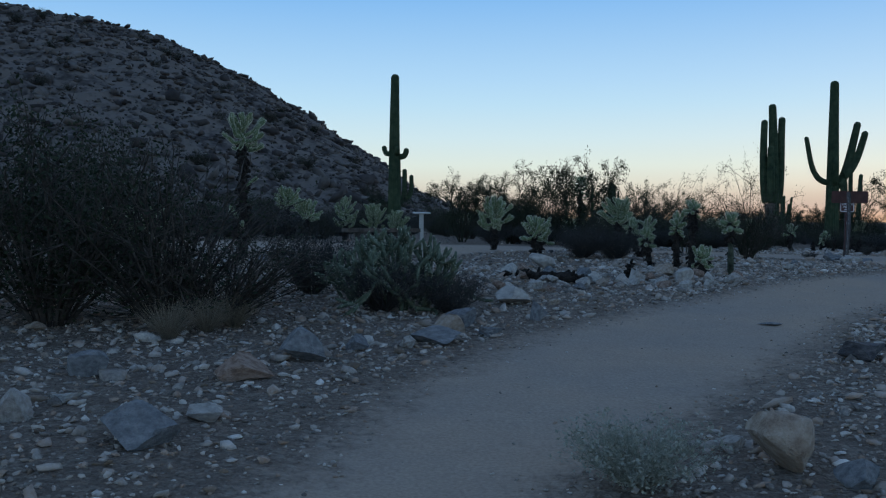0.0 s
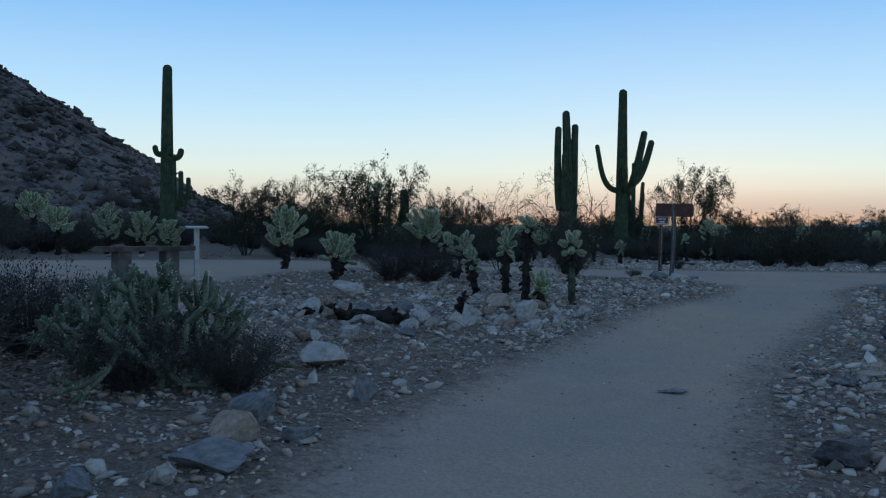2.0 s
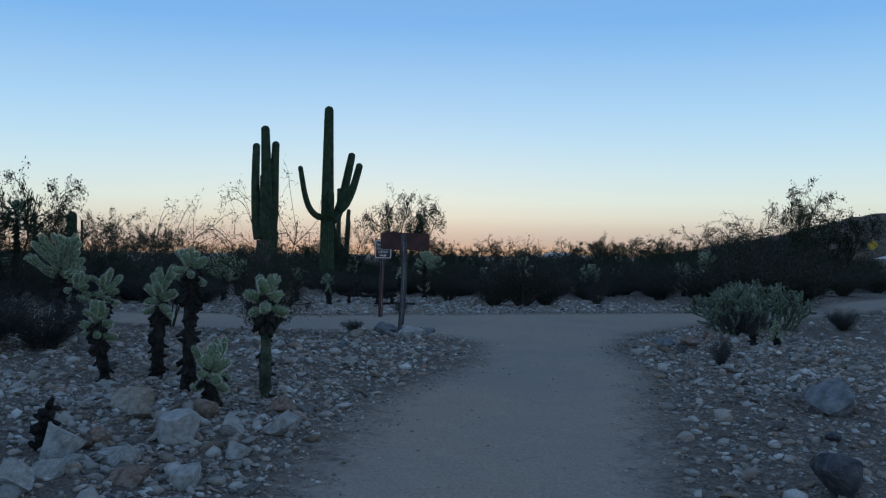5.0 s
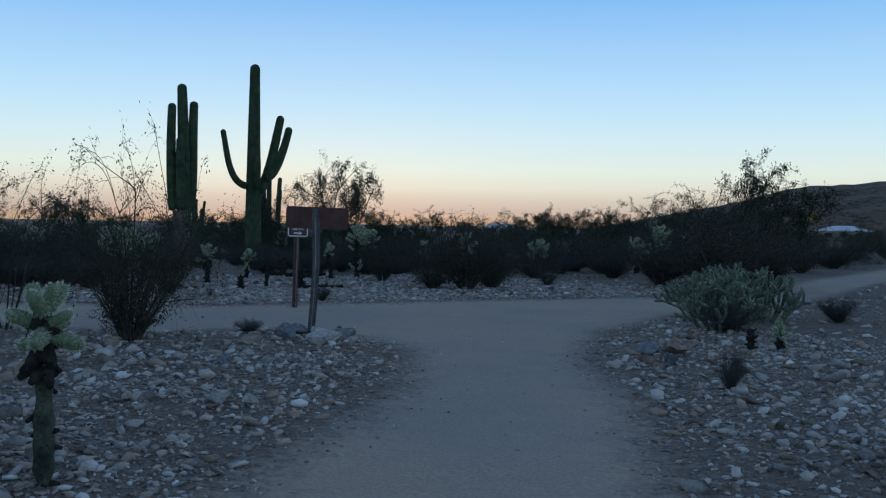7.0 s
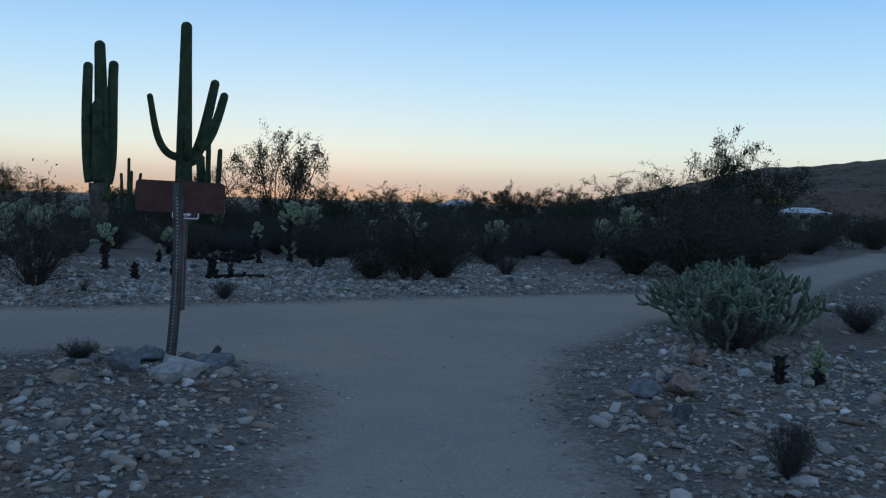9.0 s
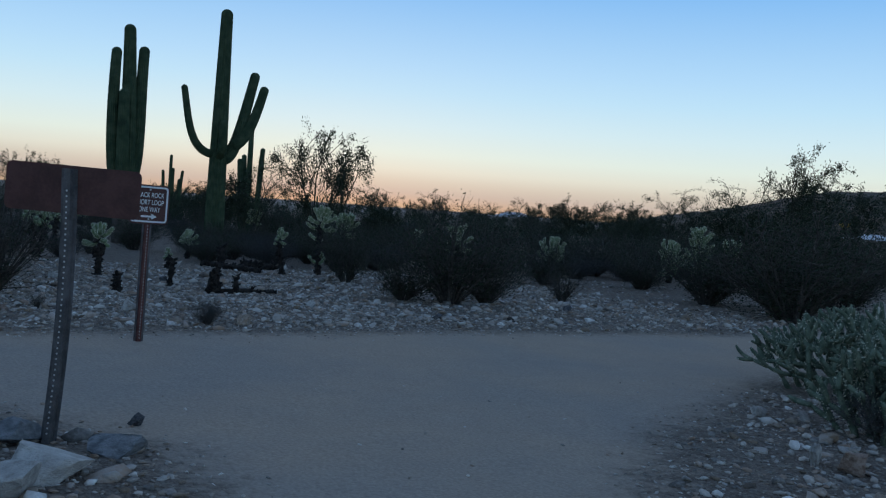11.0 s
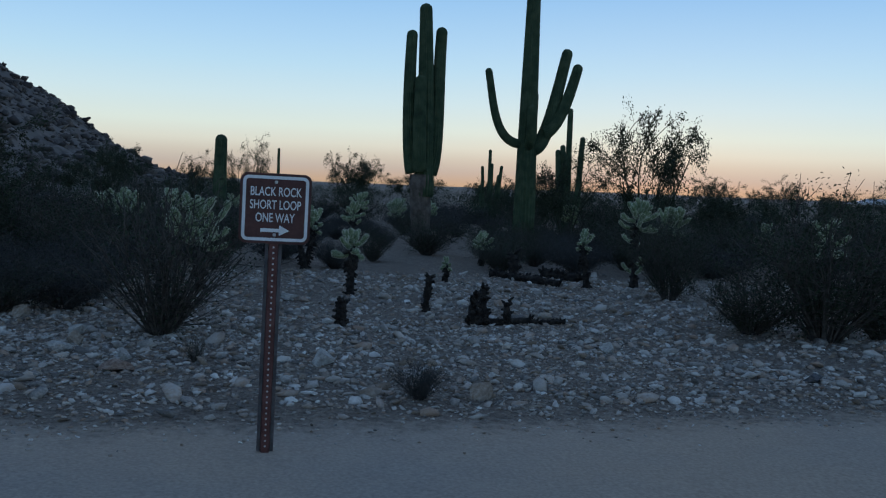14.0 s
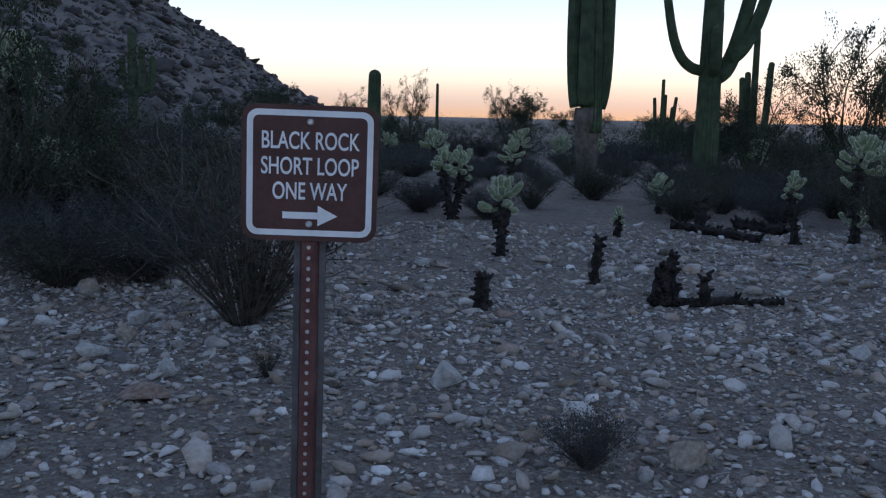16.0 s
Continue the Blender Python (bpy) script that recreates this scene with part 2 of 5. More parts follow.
    l.new(h.outputs[0], bp.inputs["Height"])
    l.new(bp.outputs[0], b.inputs["Normal"])
    return m


M_GROUND = ground_material()

# ---- plan ----
TRAIL = np.array([(-2.6, -8.0), (-1.5, 0.0), (-0.85, 3.4), (-0.17, 5.98), (0.63, 7.8), (1.88, 9.47), (3.46, 11.37), (5.04, 13.41), (6.96, 15.01), (8.18, 16.76), (8.14, 17.66), (7.54, 18.72), (6.18, 18.72), (3.17, 21.22), (1.08, 18.99), (0.15, 17.1), (-2.28, 17.15), (-7.91, 18.54), (-20.0, 19.0), (-20.0, 22.0), (-2.99, 22.75), (0.27, 25.5), (2.65, 25.62), (5.61, 22.48), (7.98, 21.32), (13.23, 21.47), (17.31, 21.27), (20.0, 21.8), (28.0, 25.6), (45.0, 32.0), (45.0, 29.0), (28.0, 23.6), (20.0, 20.2), (13.94, 18.55), (11.12, 17.26), (9.35, 15.71), (8.17, 13.92), (5.92, 11.46), (3.91, 9.19), (2.84, 7.54), (1.68, 5.79), (0.58, 4.27), (0.2, 0.0), (-0.4, -8.0)])


def trail_side(px, py):
    """Signed distance to the trail's edge in metres, positive on the trail."""
    px, py = np.asarray(px, float), np.asarray(py, float)
    best, inside = np.full(px.shape, 1e9), np.zeros(px.shape, bool)
    for (ax, ay), (bx, by) in zip(TRAIL, np.roll(TRAIL, -1, 0)):
        dx, dy = bx - ax, by - ay
        s = np.clip(((px - ax) * dx + (py - ay) * dy) / (dx * dx + dy * dy), 0, 1)
        best = np.minimum(best, np.hypot(px - ax - s * dx, py - ay - s * dy))
        if ay != by:
            inside ^= ((ay > py) != (by > py)) & (px < ax + (py - ay) / (by - ay) * dx)
    return np.where(inside, best, -best)


def wave(x, y, k, seed):
    """Cheap smooth unevenness between about -1 and 1."""
    return (np.sin(x * k + seed) * np.cos(y * k * 1.13 + seed * 2.1) + 0.6 * np.sin((x + y) * k * 2.3 + seed * 3.7) + 0.4 * np.cos((x - 1.7 * y) * k * 3.9 + seed)) / 2


def ground_z(x, y):
    x, y = np.asarray(x, float), np.asarray(y, float)
    b = np.interp(y, [-60, -20, 0, 7.7, 12, 17.5, 21, 28, 40, 80, 200], [-0.6, -0.5, 0, 0.28, 0.45, 0.56, 0.61, 0.52, 0.47, 0.48, 0.5])
    b = b - 0.018 * np.clip(x - 7, -15, 15) * np.clip(y / 18, 0, 1)
    t = trail_side(x, y)
    off = np.clip((0.2 - t) / 0.8, 0, 1)
    b = b + 0.003 * np.clip(np.hypot(x - 8, y - 14) - 32, 0, 1500)
    return b + off * (0.03 + 0.025 * wave(x, y, 1.3, 1.0)) + 0.008 * wave(x, y, 2.1, 4.0)


def gz(x, y):
    return float(ground_z(np.array([x]), np.array([y]))[0])


# ---- building helpers ----
class Soup:
    """Collects vertices and faces for one mesh."""

    def __init__(self):
        self.v, self.f, self.n = [], [], 0

    def add(self, verts, faces):
        self.v.append(np.asarray(verts, float).reshape(-1, 3))
        self.f.extend([tuple(i + self.n for i in f) for f in faces])
        self.n += len(self.v[-1])

    def mesh(self, name, smooth=False):
        me = bpy.data.meshes.new(name)
        me.from_pydata(np.concatenate(self.v).tolist(), [], self.f)
        if smooth:
            me.polygons.foreach_set("use_smooth", [True] * len(me.polygons))
        me.update()
        return me

    def tube(self, pts, radii, sides=6, cap=True, ribs=0, depth=0.0):
        pts = np.asarray(pts, float)
        k = len(pts)
        tang = np.gradient(pts, axis=0)
        tang /= np.linalg.norm(tang, axis=1)[:, None] + 1e-9
        up = np.array([0.0, 1.0, 0.0]) if abs(tang[0][1]) < 0.8 else np.array([1.0, 0, 0])
        ang = np.arange(sides) * 2 * math.pi / sides
        rings = []
        for p, d, r in zip(pts, tang, radii):
            a = np.cross(up, d)
            a /= np.linalg.norm(a) + 1e-9
            c = np.cross(d, a)
            up = np.cross(d, np.cross(up, d))
            rr = np.full(sides, r)
            if ribs:
                rr = r * (1 - depth * (0.5 - 0.5 * np.cos(ang * ribs)))
            rings.append(p + rr[:, None] * (np.cos(ang)[:, None] * a + np.sin(ang)[:, None] * c))
        faces = [(i * sides + j, i * sides + (j + 1) % sides, (i + 1) * sides + (j + 1) % sides, (i + 1) * sides + j) for i in range(k - 1) for j in range(sides)]
        if cap:
            faces += [tuple(range(sides))[::-1], tuple((k - 1) * sides + j for j in range(sides))]
        self.add(np.concatenate(rings), faces)

    def box(self, x0, y0, z0, x1, y1, z1):
        v = [(x, y, z) for x in (x0, x1) for y in (y0, y1) for z in (z0, z1)]
        self.add(v, [(0, 1, 3, 2), (4, 6, 7, 5), (0, 4, 5, 1), (2, 3, 7, 6), (0, 2, 6, 4), (1, 5, 7, 3)])

    def leaves(self, pos, size, rng, lengthen=2.0, along=None):
        """Small rhombic leaves at the given places."""
        pos = np.asarray(pos, float)
        n = len(pos)
        a = rng.normal(size=(n, 3)) if along is None else along + 0.35 * rng.normal(size=(n, 3))
        a /= np.linalg.norm(a, axis=1)[:, None] + 1e-9
        b = np.cross(a, rng.normal(size=(n, 3)))
        b /= np.linalg.norm(b, axis=1)[:, None] + 1e-9
        s = size * rng.uniform(0.6, 1.4, n)[:, None]
        v = np.stack([pos, pos + a * s * lengthen / 2 + b * s / 2, pos + a * s * lengthen, pos + a * s * lengthen / 2 - b * s / 2], 1)
        self.add(v.reshape(-1, 3), [(4 * i, 4 * i + 1, 4 * i + 2, 4 * i + 3) for i in range(n)])


def part(name, me, mat, parent=None, label="", kind=""):
    ob = new(name, me)
    if me.materials:
        me.materials[0] = mat
    else:
        me.materials.append(mat)
    ob.parent = parent
    return tagged(ob, label, kind=kind)


def at(x, y, turn=0, scale=1.0, sink=0.0, z=None):
    zz = gz(x, y) if z is None else z
    sc = Vector(scale) if isinstance(scale, (tuple, list)) else Vector((scale,) * 3)
    return Matrix.LocRotScale((x, y, zz - sink), Euler((0, 0, radians(turn))), sc)


def bezier(p0, p1, p2, p3, n):
    t = np.linspace(0, 1, n)[:, None]
    p0, p1, p2, p3 = (np.asarray(p, float) for p in (p0, p1, p2, p3))
    return (1 - t) ** 3 * p0 + 3 * (1 - t) ** 2 * t * p1 + 3 * (1 - t) * t * t * p2 + t ** 3 * p3


# ---- ground: one sheet to the horizon ----
def spread(lo, hi, step, reach):
    core = list(np.arange(lo, hi + step / 2, step))
    d, out = step, []
    p = hi
    while p < reach:
        d *= 1.22
        p += d
        out.append(p)
    d, back, p = step, [], lo
    while p > -reach:
        d *= 1.22
        p -= d
        back.append(p)
    return np.array(back[::-1] + core + out)


gx, gy = spread(-12, 26, 0.13, 2600), spread(-4, 38, 0.13, 2600)
X, Y = np.meshgrid(gx, gy, indexing="ij")
Z = ground_z(X.ravel(), Y.ravel())
nx, ny = len(gx), len(gy)
idx = np.arange(nx * ny).reshape(nx, ny)
quads = np.stack([idx[:-1, :-1], idx[1:, :-1], idx[1:, 1:], idx[:-1, 1:]], -1).reshape(-1, 4)
me = bpy.data.meshes.new("ground")
me.vertices.add(nx * ny)
me.vertices.foreach_set("co", np.stack([X.ravel(), Y.ravel(), Z], 1).ravel())
me.loops.add(quads.size)
me.loops.foreach_set("vertex_index", quads.ravel())
me.polygons.add(len(quads))
me.polygons.foreach_set("loop_start", np.arange(0, quads.size, 4))
me.polygons.foreach_set("use_smooth", np.ones(len(quads), bool))
me.update(calc_edges=True)
mask = me.attributes.new("trail", "FLOAT", "POINT")
mask.data.foreach_set("value", np.clip(0.5 + trail_side(X.ravel(), Y.ravel()) * 0.75, 0, 1))
me.materials.append(M_GROUND)
ground = tagged(new("ground", me), "gravelly desert floor with a packed tan dirt trail", "ground", kind="structure")

# ---- dark rocky hill and the far low hill ----
HILL_SCALE = 0.8
RIDGE_X = [-330, -240, -150, -110, -87, -71, -64, -54, -43, -35, -27, -20.5, -11, -5, 2, 12, 30]
RIDGE_Z = [10, 34, 46, 46, 44.5, 42, 41, 38, 33, 28.8, 23.9, 19.4, 13.8, 8.8, 5.0, 2.0, -1.5]


def hill_z(x, y):
    x, y = ((x - 0.05) / HILL_SCALE + 0.05) / 0.92, ((y - 3.0) / HILL_SCALE + 3.0) / 0.92
    r = np.interp(x, RIDGE_X, RIDGE_Z) - 0.5
    fall = np.where(y < 185, np.clip((y - 75 - 0.12 * np.clip(-x, 0, 80)) / (185 - 75 - 0.12 * np.clip(-x, 0, 80)), 0, 1), np.clip((300 - y) / 115, 0, 1))
    fall = fall * (1.55 - 0.55 * fall)
    rough = 0.9 * wave(x, y, 0.17, 2) + 0.6 * wave(x, y, 0.5, 5) + 0.35 * wave(x, y, 1.2, 7)
    h = r * fall + rough * np.clip(r * fall / 6, 0, 1) + 0.6
    return 1.48 + HILL_SCALE * (h * 0.92 - 2.58)


def sheet(name, xs, ys, fz, mat, label):
    A, B = np.meshgrid(xs, ys, indexing="ij")
    C = fz(A.ravel(), B.ravel())
    i = np.arange(A.size).reshape(A.shape)
    q = np.stack([i[:-1, :-1], i[1:, :-1], i[1:, 1:], i[:-1, 1:]], -1).reshape(-1, 4)
    m = bpy.data.meshes.new(name)
    m.from_pydata(np.stack([A.ravel(), B.ravel(), C], 1).tolist(), [], q.tolist())
    m.update()
    m.materials.append(mat)
    return tagged(new(name, m), label, "hill", kind="structure")


sheet("hill", np.arange(-240, 22, 0.9), np.arange(52, 222, 0.9), hill_z, M_HILL, "dark stony desert hill with scattered boulders")


def far_hill_z(x, y):
    d = (x * 0.86 + y * 0.5)
    s = (-0.5 * x + 0.86 * y)
    r = np.interp(s, [-500, -260, -120, -40, 30, 90, 150], [10, 40, 38, 30, 24, 10, -4])
    return r * np.clip(1 - ((d - 420) / 150) ** 2, 0, 1) + 1.5 * wave(x, y, 0.08, 3) - 4


sheet("far_hill", np.arange(130, 660, 6), np.arange(-420, 460, 6), far_hill_z, M_FAR, "low dark far desert hill with sunset warmth painted as tan patches")

rng = np.random.default_rng(5)


def ico(sub):
    b = bmesh.new()
    bmesh.ops.create_icosphere(b, subdivisions=sub, radius=1)
    v = np.array([x.co[:] for x in b.verts])
    f = [tuple(q.index for q in p.verts) for p in b.faces]
    b.free()
    return v, f


V1, F1 = ico(1)
V2, F2 = ico(2)
V3, F3 = ico(3)


def strew(name, xs, ys, zs, sizes, rng, mat, label, category, flat=0.48, shapes=24, sink=0.1, parent=None):
    """Many small angular stones as one mesh."""
    kinds = []
    for k in range(shapes):
        v = V1 * (1 + 0.33 * rng.normal(size=(len(V1), 1)).clip(-1.4, 1.2)) * np.array([1, rng.uniform(0.5, 0.95), flat * rng.uniform(0.5, 1.3)])
        kinds.append(v)
    kinds = np.array(kinds)
    n = len(xs)
    v = kinds[rng.integers(0, shapes, n)] * sizes[:, None, None]
    a = rng.uniform(0, 6.283, n)
    ca, sa = np.cos(a)[:, None], np.sin(a)[:, None]
    tilt = rng.normal(size=n)[:, None] * 0.25
    vx, vy, vz = v[..., 0], v[..., 1], v[..., 2]
    vz = vz + tilt * vx
    co = np.stack([vx * ca - vy * sa + xs[:, None], vx * sa + vy * ca + ys[:, None], vz + (zs + sizes * flat * (0.5 - sink))[:, None]], -1).reshape(-1, 3)
    tri = (np.array(F1)[None] + (np.arange(n) * len(V1))[:, None, None]).reshape(-1, 3)
    m = bpy.data.meshes.new(name)
    m.vertices.add(len(co))
    m.vertices.foreach_set("co", co.ravel())
    m.loops.add(tri.size)
    m.loops.foreach_set("vertex_index", tri.ravel())
    m.polygons.add(len(tri))
    m.polygons.foreach_set("loop_start", np.arange(0, tri.size, 3))
    m.update(calc_edges=True)
    m.materials.append(mat)
    ob = tagged(new(name, m), label, category, kind="stuff")
    ob.parent = parent
    return ob


hx, hy = rng.uniform(-100, 8, 22000), rng.uniform(56, 143, 22000)
hz = hill_z(hx, hy)
ok = hz > ground_z(hx, hy) + 0.4
hx, hy, hz = hx[ok], hy[ok], hz[ok]
strew("hill_boulders", hx, hy, hz, np.exp(rng.normal(-1.7, 0.62, len(hx))).clip(0.08, 0.95), rng, M_HILL_ROCK, "grey angular boulders littering the hill", "boulders", flat=0.6)


# ---- kinds of things ----
def saguaro_stem(pts, radii, rng, ribs=17):
    s = Soup()
    s.tube(pts, radii, ribs * 4, True, ribs, 0.17)
    return s.mesh("stem", True)


def rounded(radii_end, n):
    """Radii that close in a dome over the last stretch."""
    return radii_end * np.sqrt(np.clip(1 - np.linspace(0, 0.98, n) ** 2, 0, 1))


def column(p0, p1, p2, p3, r0, r1, n=22):
    """A column along a bend, domed at its tip: points and radii."""
    body = bezier(p0, p1, p2, p3, n)
    d = body[-1] - body[-2]
    d /= np.linalg.norm(d)
    dome = body[-1] + d * np.linspace(0.12, 1, 7)[:, None] * r1
    rad = np.concatenate([np.linspace(r0, r1, n), r1 * np.sqrt(np.clip(1 - np.linspace(0.12, 0.99, 7) ** 2, 0.01, 1))])
    return np.concatenate([body, dome]), rad


def saguaro(x, y, stems, label, base=None, seed=1, group=""):
    r = np.random.default_rng(seed)
    root = tagged(new("saguaro"), label, "cactus", group)
    for i, (a, b, c, d, r0, r1) in enumerate(stems):
        pts, rad = column(a, b, c, d, r0, r1)
        pts[:, :2] += 0.02 * r.normal(size=(1, 2))
        part("trunk" if i == 0 else "arm", saguaro_stem(pts, rad, r), M_SAGUARO, root)
    if base:
        s = Soup()
        k = 9
        z = np.linspace(-0.15, base[0], k)
        s.tube(np.stack([0.02 * np.sin(z * 3), 0.02 * np.cos(z * 2), z], 1), np.linspace(base[1] * 1.06, base[2], k) * (1 + 0.05 * np.sin(z * 9)), 36, True, 12, 0.10)
        part("woody_base", s.mesh("woody_base", True), M_SAGUARO_WOOD, root, "grey-brown corky saguaro base")
    root.matrix_world = at(x, y)
    return root


JOINTS = []
for k in range(4):
    r = np.random.default_rng(40 + k)
    s = Soup()
    n = 11
    z = np.linspace(0, 1, n)
    rad = 0.205 * np.clip(1 - np.abs(2 * z - 1.04) ** 3.4, 0.02, 1) ** 0.5
    s.tube(np.stack([0.03 * np.sin(z * 3 + k), 0.03 * np.cos(z * 2 + k), z], 1), rad, 12, True, 6, 0.05)
    body = s.mesh("joint", True)
    q = Soup()
    m = 620
    th, zz = r.uniform(0, 6.283, m), r.uniform(0.03, 1.0, m)
    rr = np.interp(zz, z, rad) * 0.93
    out = np.stack([np.cos(th), np.sin(th), (zz - 0.45) * 1.6], 1)
    out /= np.linalg.norm(out, axis=1)[:, None]
    pos = np.stack([rr * np.cos(th), rr * np.sin(th), zz], 1)
    q.leaves(pos, 0.0105, r, 10.5, out)
    both = Soup()
    both.v, both.f, both.n = list(s.v), list(s.f), s.n
    split = len(both.f)
    both.add(np.concatenate(q.v), q.f)
    whole = both.mesh("joint", True)
    whole.materials.append(M_JOINT)
    whole.materials.append(M_SPINE)
    whole.polygons.foreach_set("material_index", [0] * split + [1] * (len(both.f) - split))
    JOINTS.append((body, q.mesh("spine_coat"), whole))
NEAR = [True]


def aim(p, d, s, roll=0.0):
    return Matrix.Translation(Vector(p)) @ Vector(d).to_track_quat("Z", "Y").to_matrix().to_4x4() @ Matrix.Rotation(roll, 4, "Z") @ Matrix.Diagonal((s, s, s, 1))


def joint(root, p, d, s, r):
    body, spines, whole = JOINTS[r.integers(0, 4)]
    j = part("joint", body if NEAR[0] else whole, M_JOINT, root)
    j.matrix_basis = aim(p, d, s, r.uniform(0, 6))
    if NEAR[0]:
        part("spine_coat", spines, M_SPINE, j, kind="stuff")
    return Vector(p) + Vector(d).normalized() * s * 0.93


def cholla(x, y, h, w, label, seed=1, crown=0.4, lean=(0.0, 0.0), heads=1, size=None, low=0, green=False, fork=0.0):
    """Teddy-bear cholla: dark shaggy trunk, crown of pale spiny joints. h, w: height and crown width; crown: share of the height."""
    r = np.random.default_rng(seed)
    NEAR[0] = y < 31 and -3 < x < 16
    if not NEAR[0]:
        size = size or min(max(w * 0.34, 0.11), 0.18)
    root = tagged(new("teddy_bear_cholla"), label, "cactus", "teddy-bear chollas")
    size = size or min(max(w * 0.42, 0.10), 0.155)
    tops = []
    for k in range(heads):
        off = (k - (heads - 1) / 2) * (fork or w * 0.55)
        top = Vector((off + lean[0], lean[1] + 0.2 * off, h * (1 - crown) * (1 - 0.10 * k)))
        s = Soup()
        n = max(8, int(h * 16))
        t = np.linspace(0, 1, n)
        pts = bezier((0, 0, -0.05), (off * 0.2, 0, top.z * 0.35), (off + lean[0], lean[1], top.z * 0.6), top + Vector((0, 0, size * 0.3)), n)
        thick = (0.030 + 0.018 * h) * (0.85 if green else 1.0)
        s.tube(pts, thick * (1.15 - 0.35 * t) * (1 + 0.14 * r.normal(size=n)), 9)
        part("trunk", s.mesh("trunk", True), M_GREENBARK if green else M_DEAD, root)
        s = Soup()
        for _ in range(int((14 if green else 46) * h)):
            i = r.integers(1, n)
            a = r.uniform(0, 6.283)
            d = np.array([math.cos(a), math.sin(a), r.uniform(-0.9, 0.35)])
            s.tube([pts[i] + d * thick * 0.6, pts[i] + d * thick * r.uniform(1.4, 2.1)], [thick * 0.45, thick * 0.22], 5)
        part("bark_shag", s.mesh("bark_shag", True), M_DEAD, root, "shaggy black dead bark", kind="stuff")
        s = Soup()
        for _ in range(20):
            a = r.uniform(0, 6.283)
            d = np.array([math.cos(a), math.sin(a), r.uniform(-0.9, 0.15)])
            u = min(size, 0.16)
            p = np.array(top) + np.array([0, 0, r.uniform(-1.5, 0.8) * u])
            q = p + d * u * r.uniform(0.35, 0.7)
            s.tube([p, p + (q - p) * 0.5, q - np.array([0, 0, 0.08 * u])], [u * 0.17, u * 0.2, u * 0.09], 6)
        part("dead_growth", s.mesh("dead_growth", True), M_DEAD, root, "dark drooping dead joints", kind="stuff")
        tops.append(top)
    for top in tops:
        ww = w / (1 if heads == 1 else 1.45)
        z1 = max(h - size * 0.95, top.z + 0.02) if heads == 1 else top.z + max(h * crown - size, 0.03)
        count = int(6 + 1.9 * ww / size + 1.3 * (z1 - top.z) / size)
        s = Soup()
        s.tube([top, top + Vector((0.01, 0, (z1 - top.z) * 0.6)), top + Vector((0, 0.01, z1 - top.z + size * 0.2))], [size * 0.22, size * 0.2, size * 0.12], 8)
        part("core", s.mesh("core", True), M_GREENBARK, root)
        tips = []
        for i in range(count):
            f = (i + 0.5) / count
            a = i * 2.4 + r.uniform(-0.4, 0.4)
            el = -0.4 + 1.85 * f ** 1.15 + r.uniform(-0.25, 0.25)
            d = Vector((math.cos(a) * math.cos(el), math.sin(a) * math.cos(el), math.sin(el)))
            s2 = size * r.uniform(0.8, 1.05)
            p = top + Vector((0, 0, f * (z1 - top.z)))
            tips.append((joint(root, p + d * size * 0.05, d, s2, r), d))
        for g in range(3):
            nxt = []
            for p, d in tips:
                reach = math.hypot(p.x - top.x, p.y - top.y)
                if p.z > h - size * 0.6 or reach > ww * 0.5 - size * 0.45:
                    continue
                for _ in range(1 if r.random() < 0.5 else 2):
                    e = Vector((d.x + r.normal() * 0.45, d.y + r.normal() * 0.45, d.z + 0.35 + r.uniform(0, 0.5)))
                    nxt.append((joint(root, p - d.normalized() * size * 0.1, e, size * r.uniform(0.7, 1.0), r), e))
            tips = nxt
    for _ in range(low):
        a, zz = r.uniform(0, 6.283), r.uniform(0.15, 0.55) * h
        d = Vector((math.cos(a), math.sin(a), 0.5))
        tip = joint(root, Vector((lean[0] * zz / h, lean[1] * zz / h, zz)) + d * 0.03, d, size * 0.85, r)
        joint(root, tip - d * 0.01, d + Vector((r.normal() * 0.4, r.normal() * 0.4, 0.5)), size * 0.8, r)
    root.matrix_world = at(x, y, r.uniform(-15, 15))
    return root


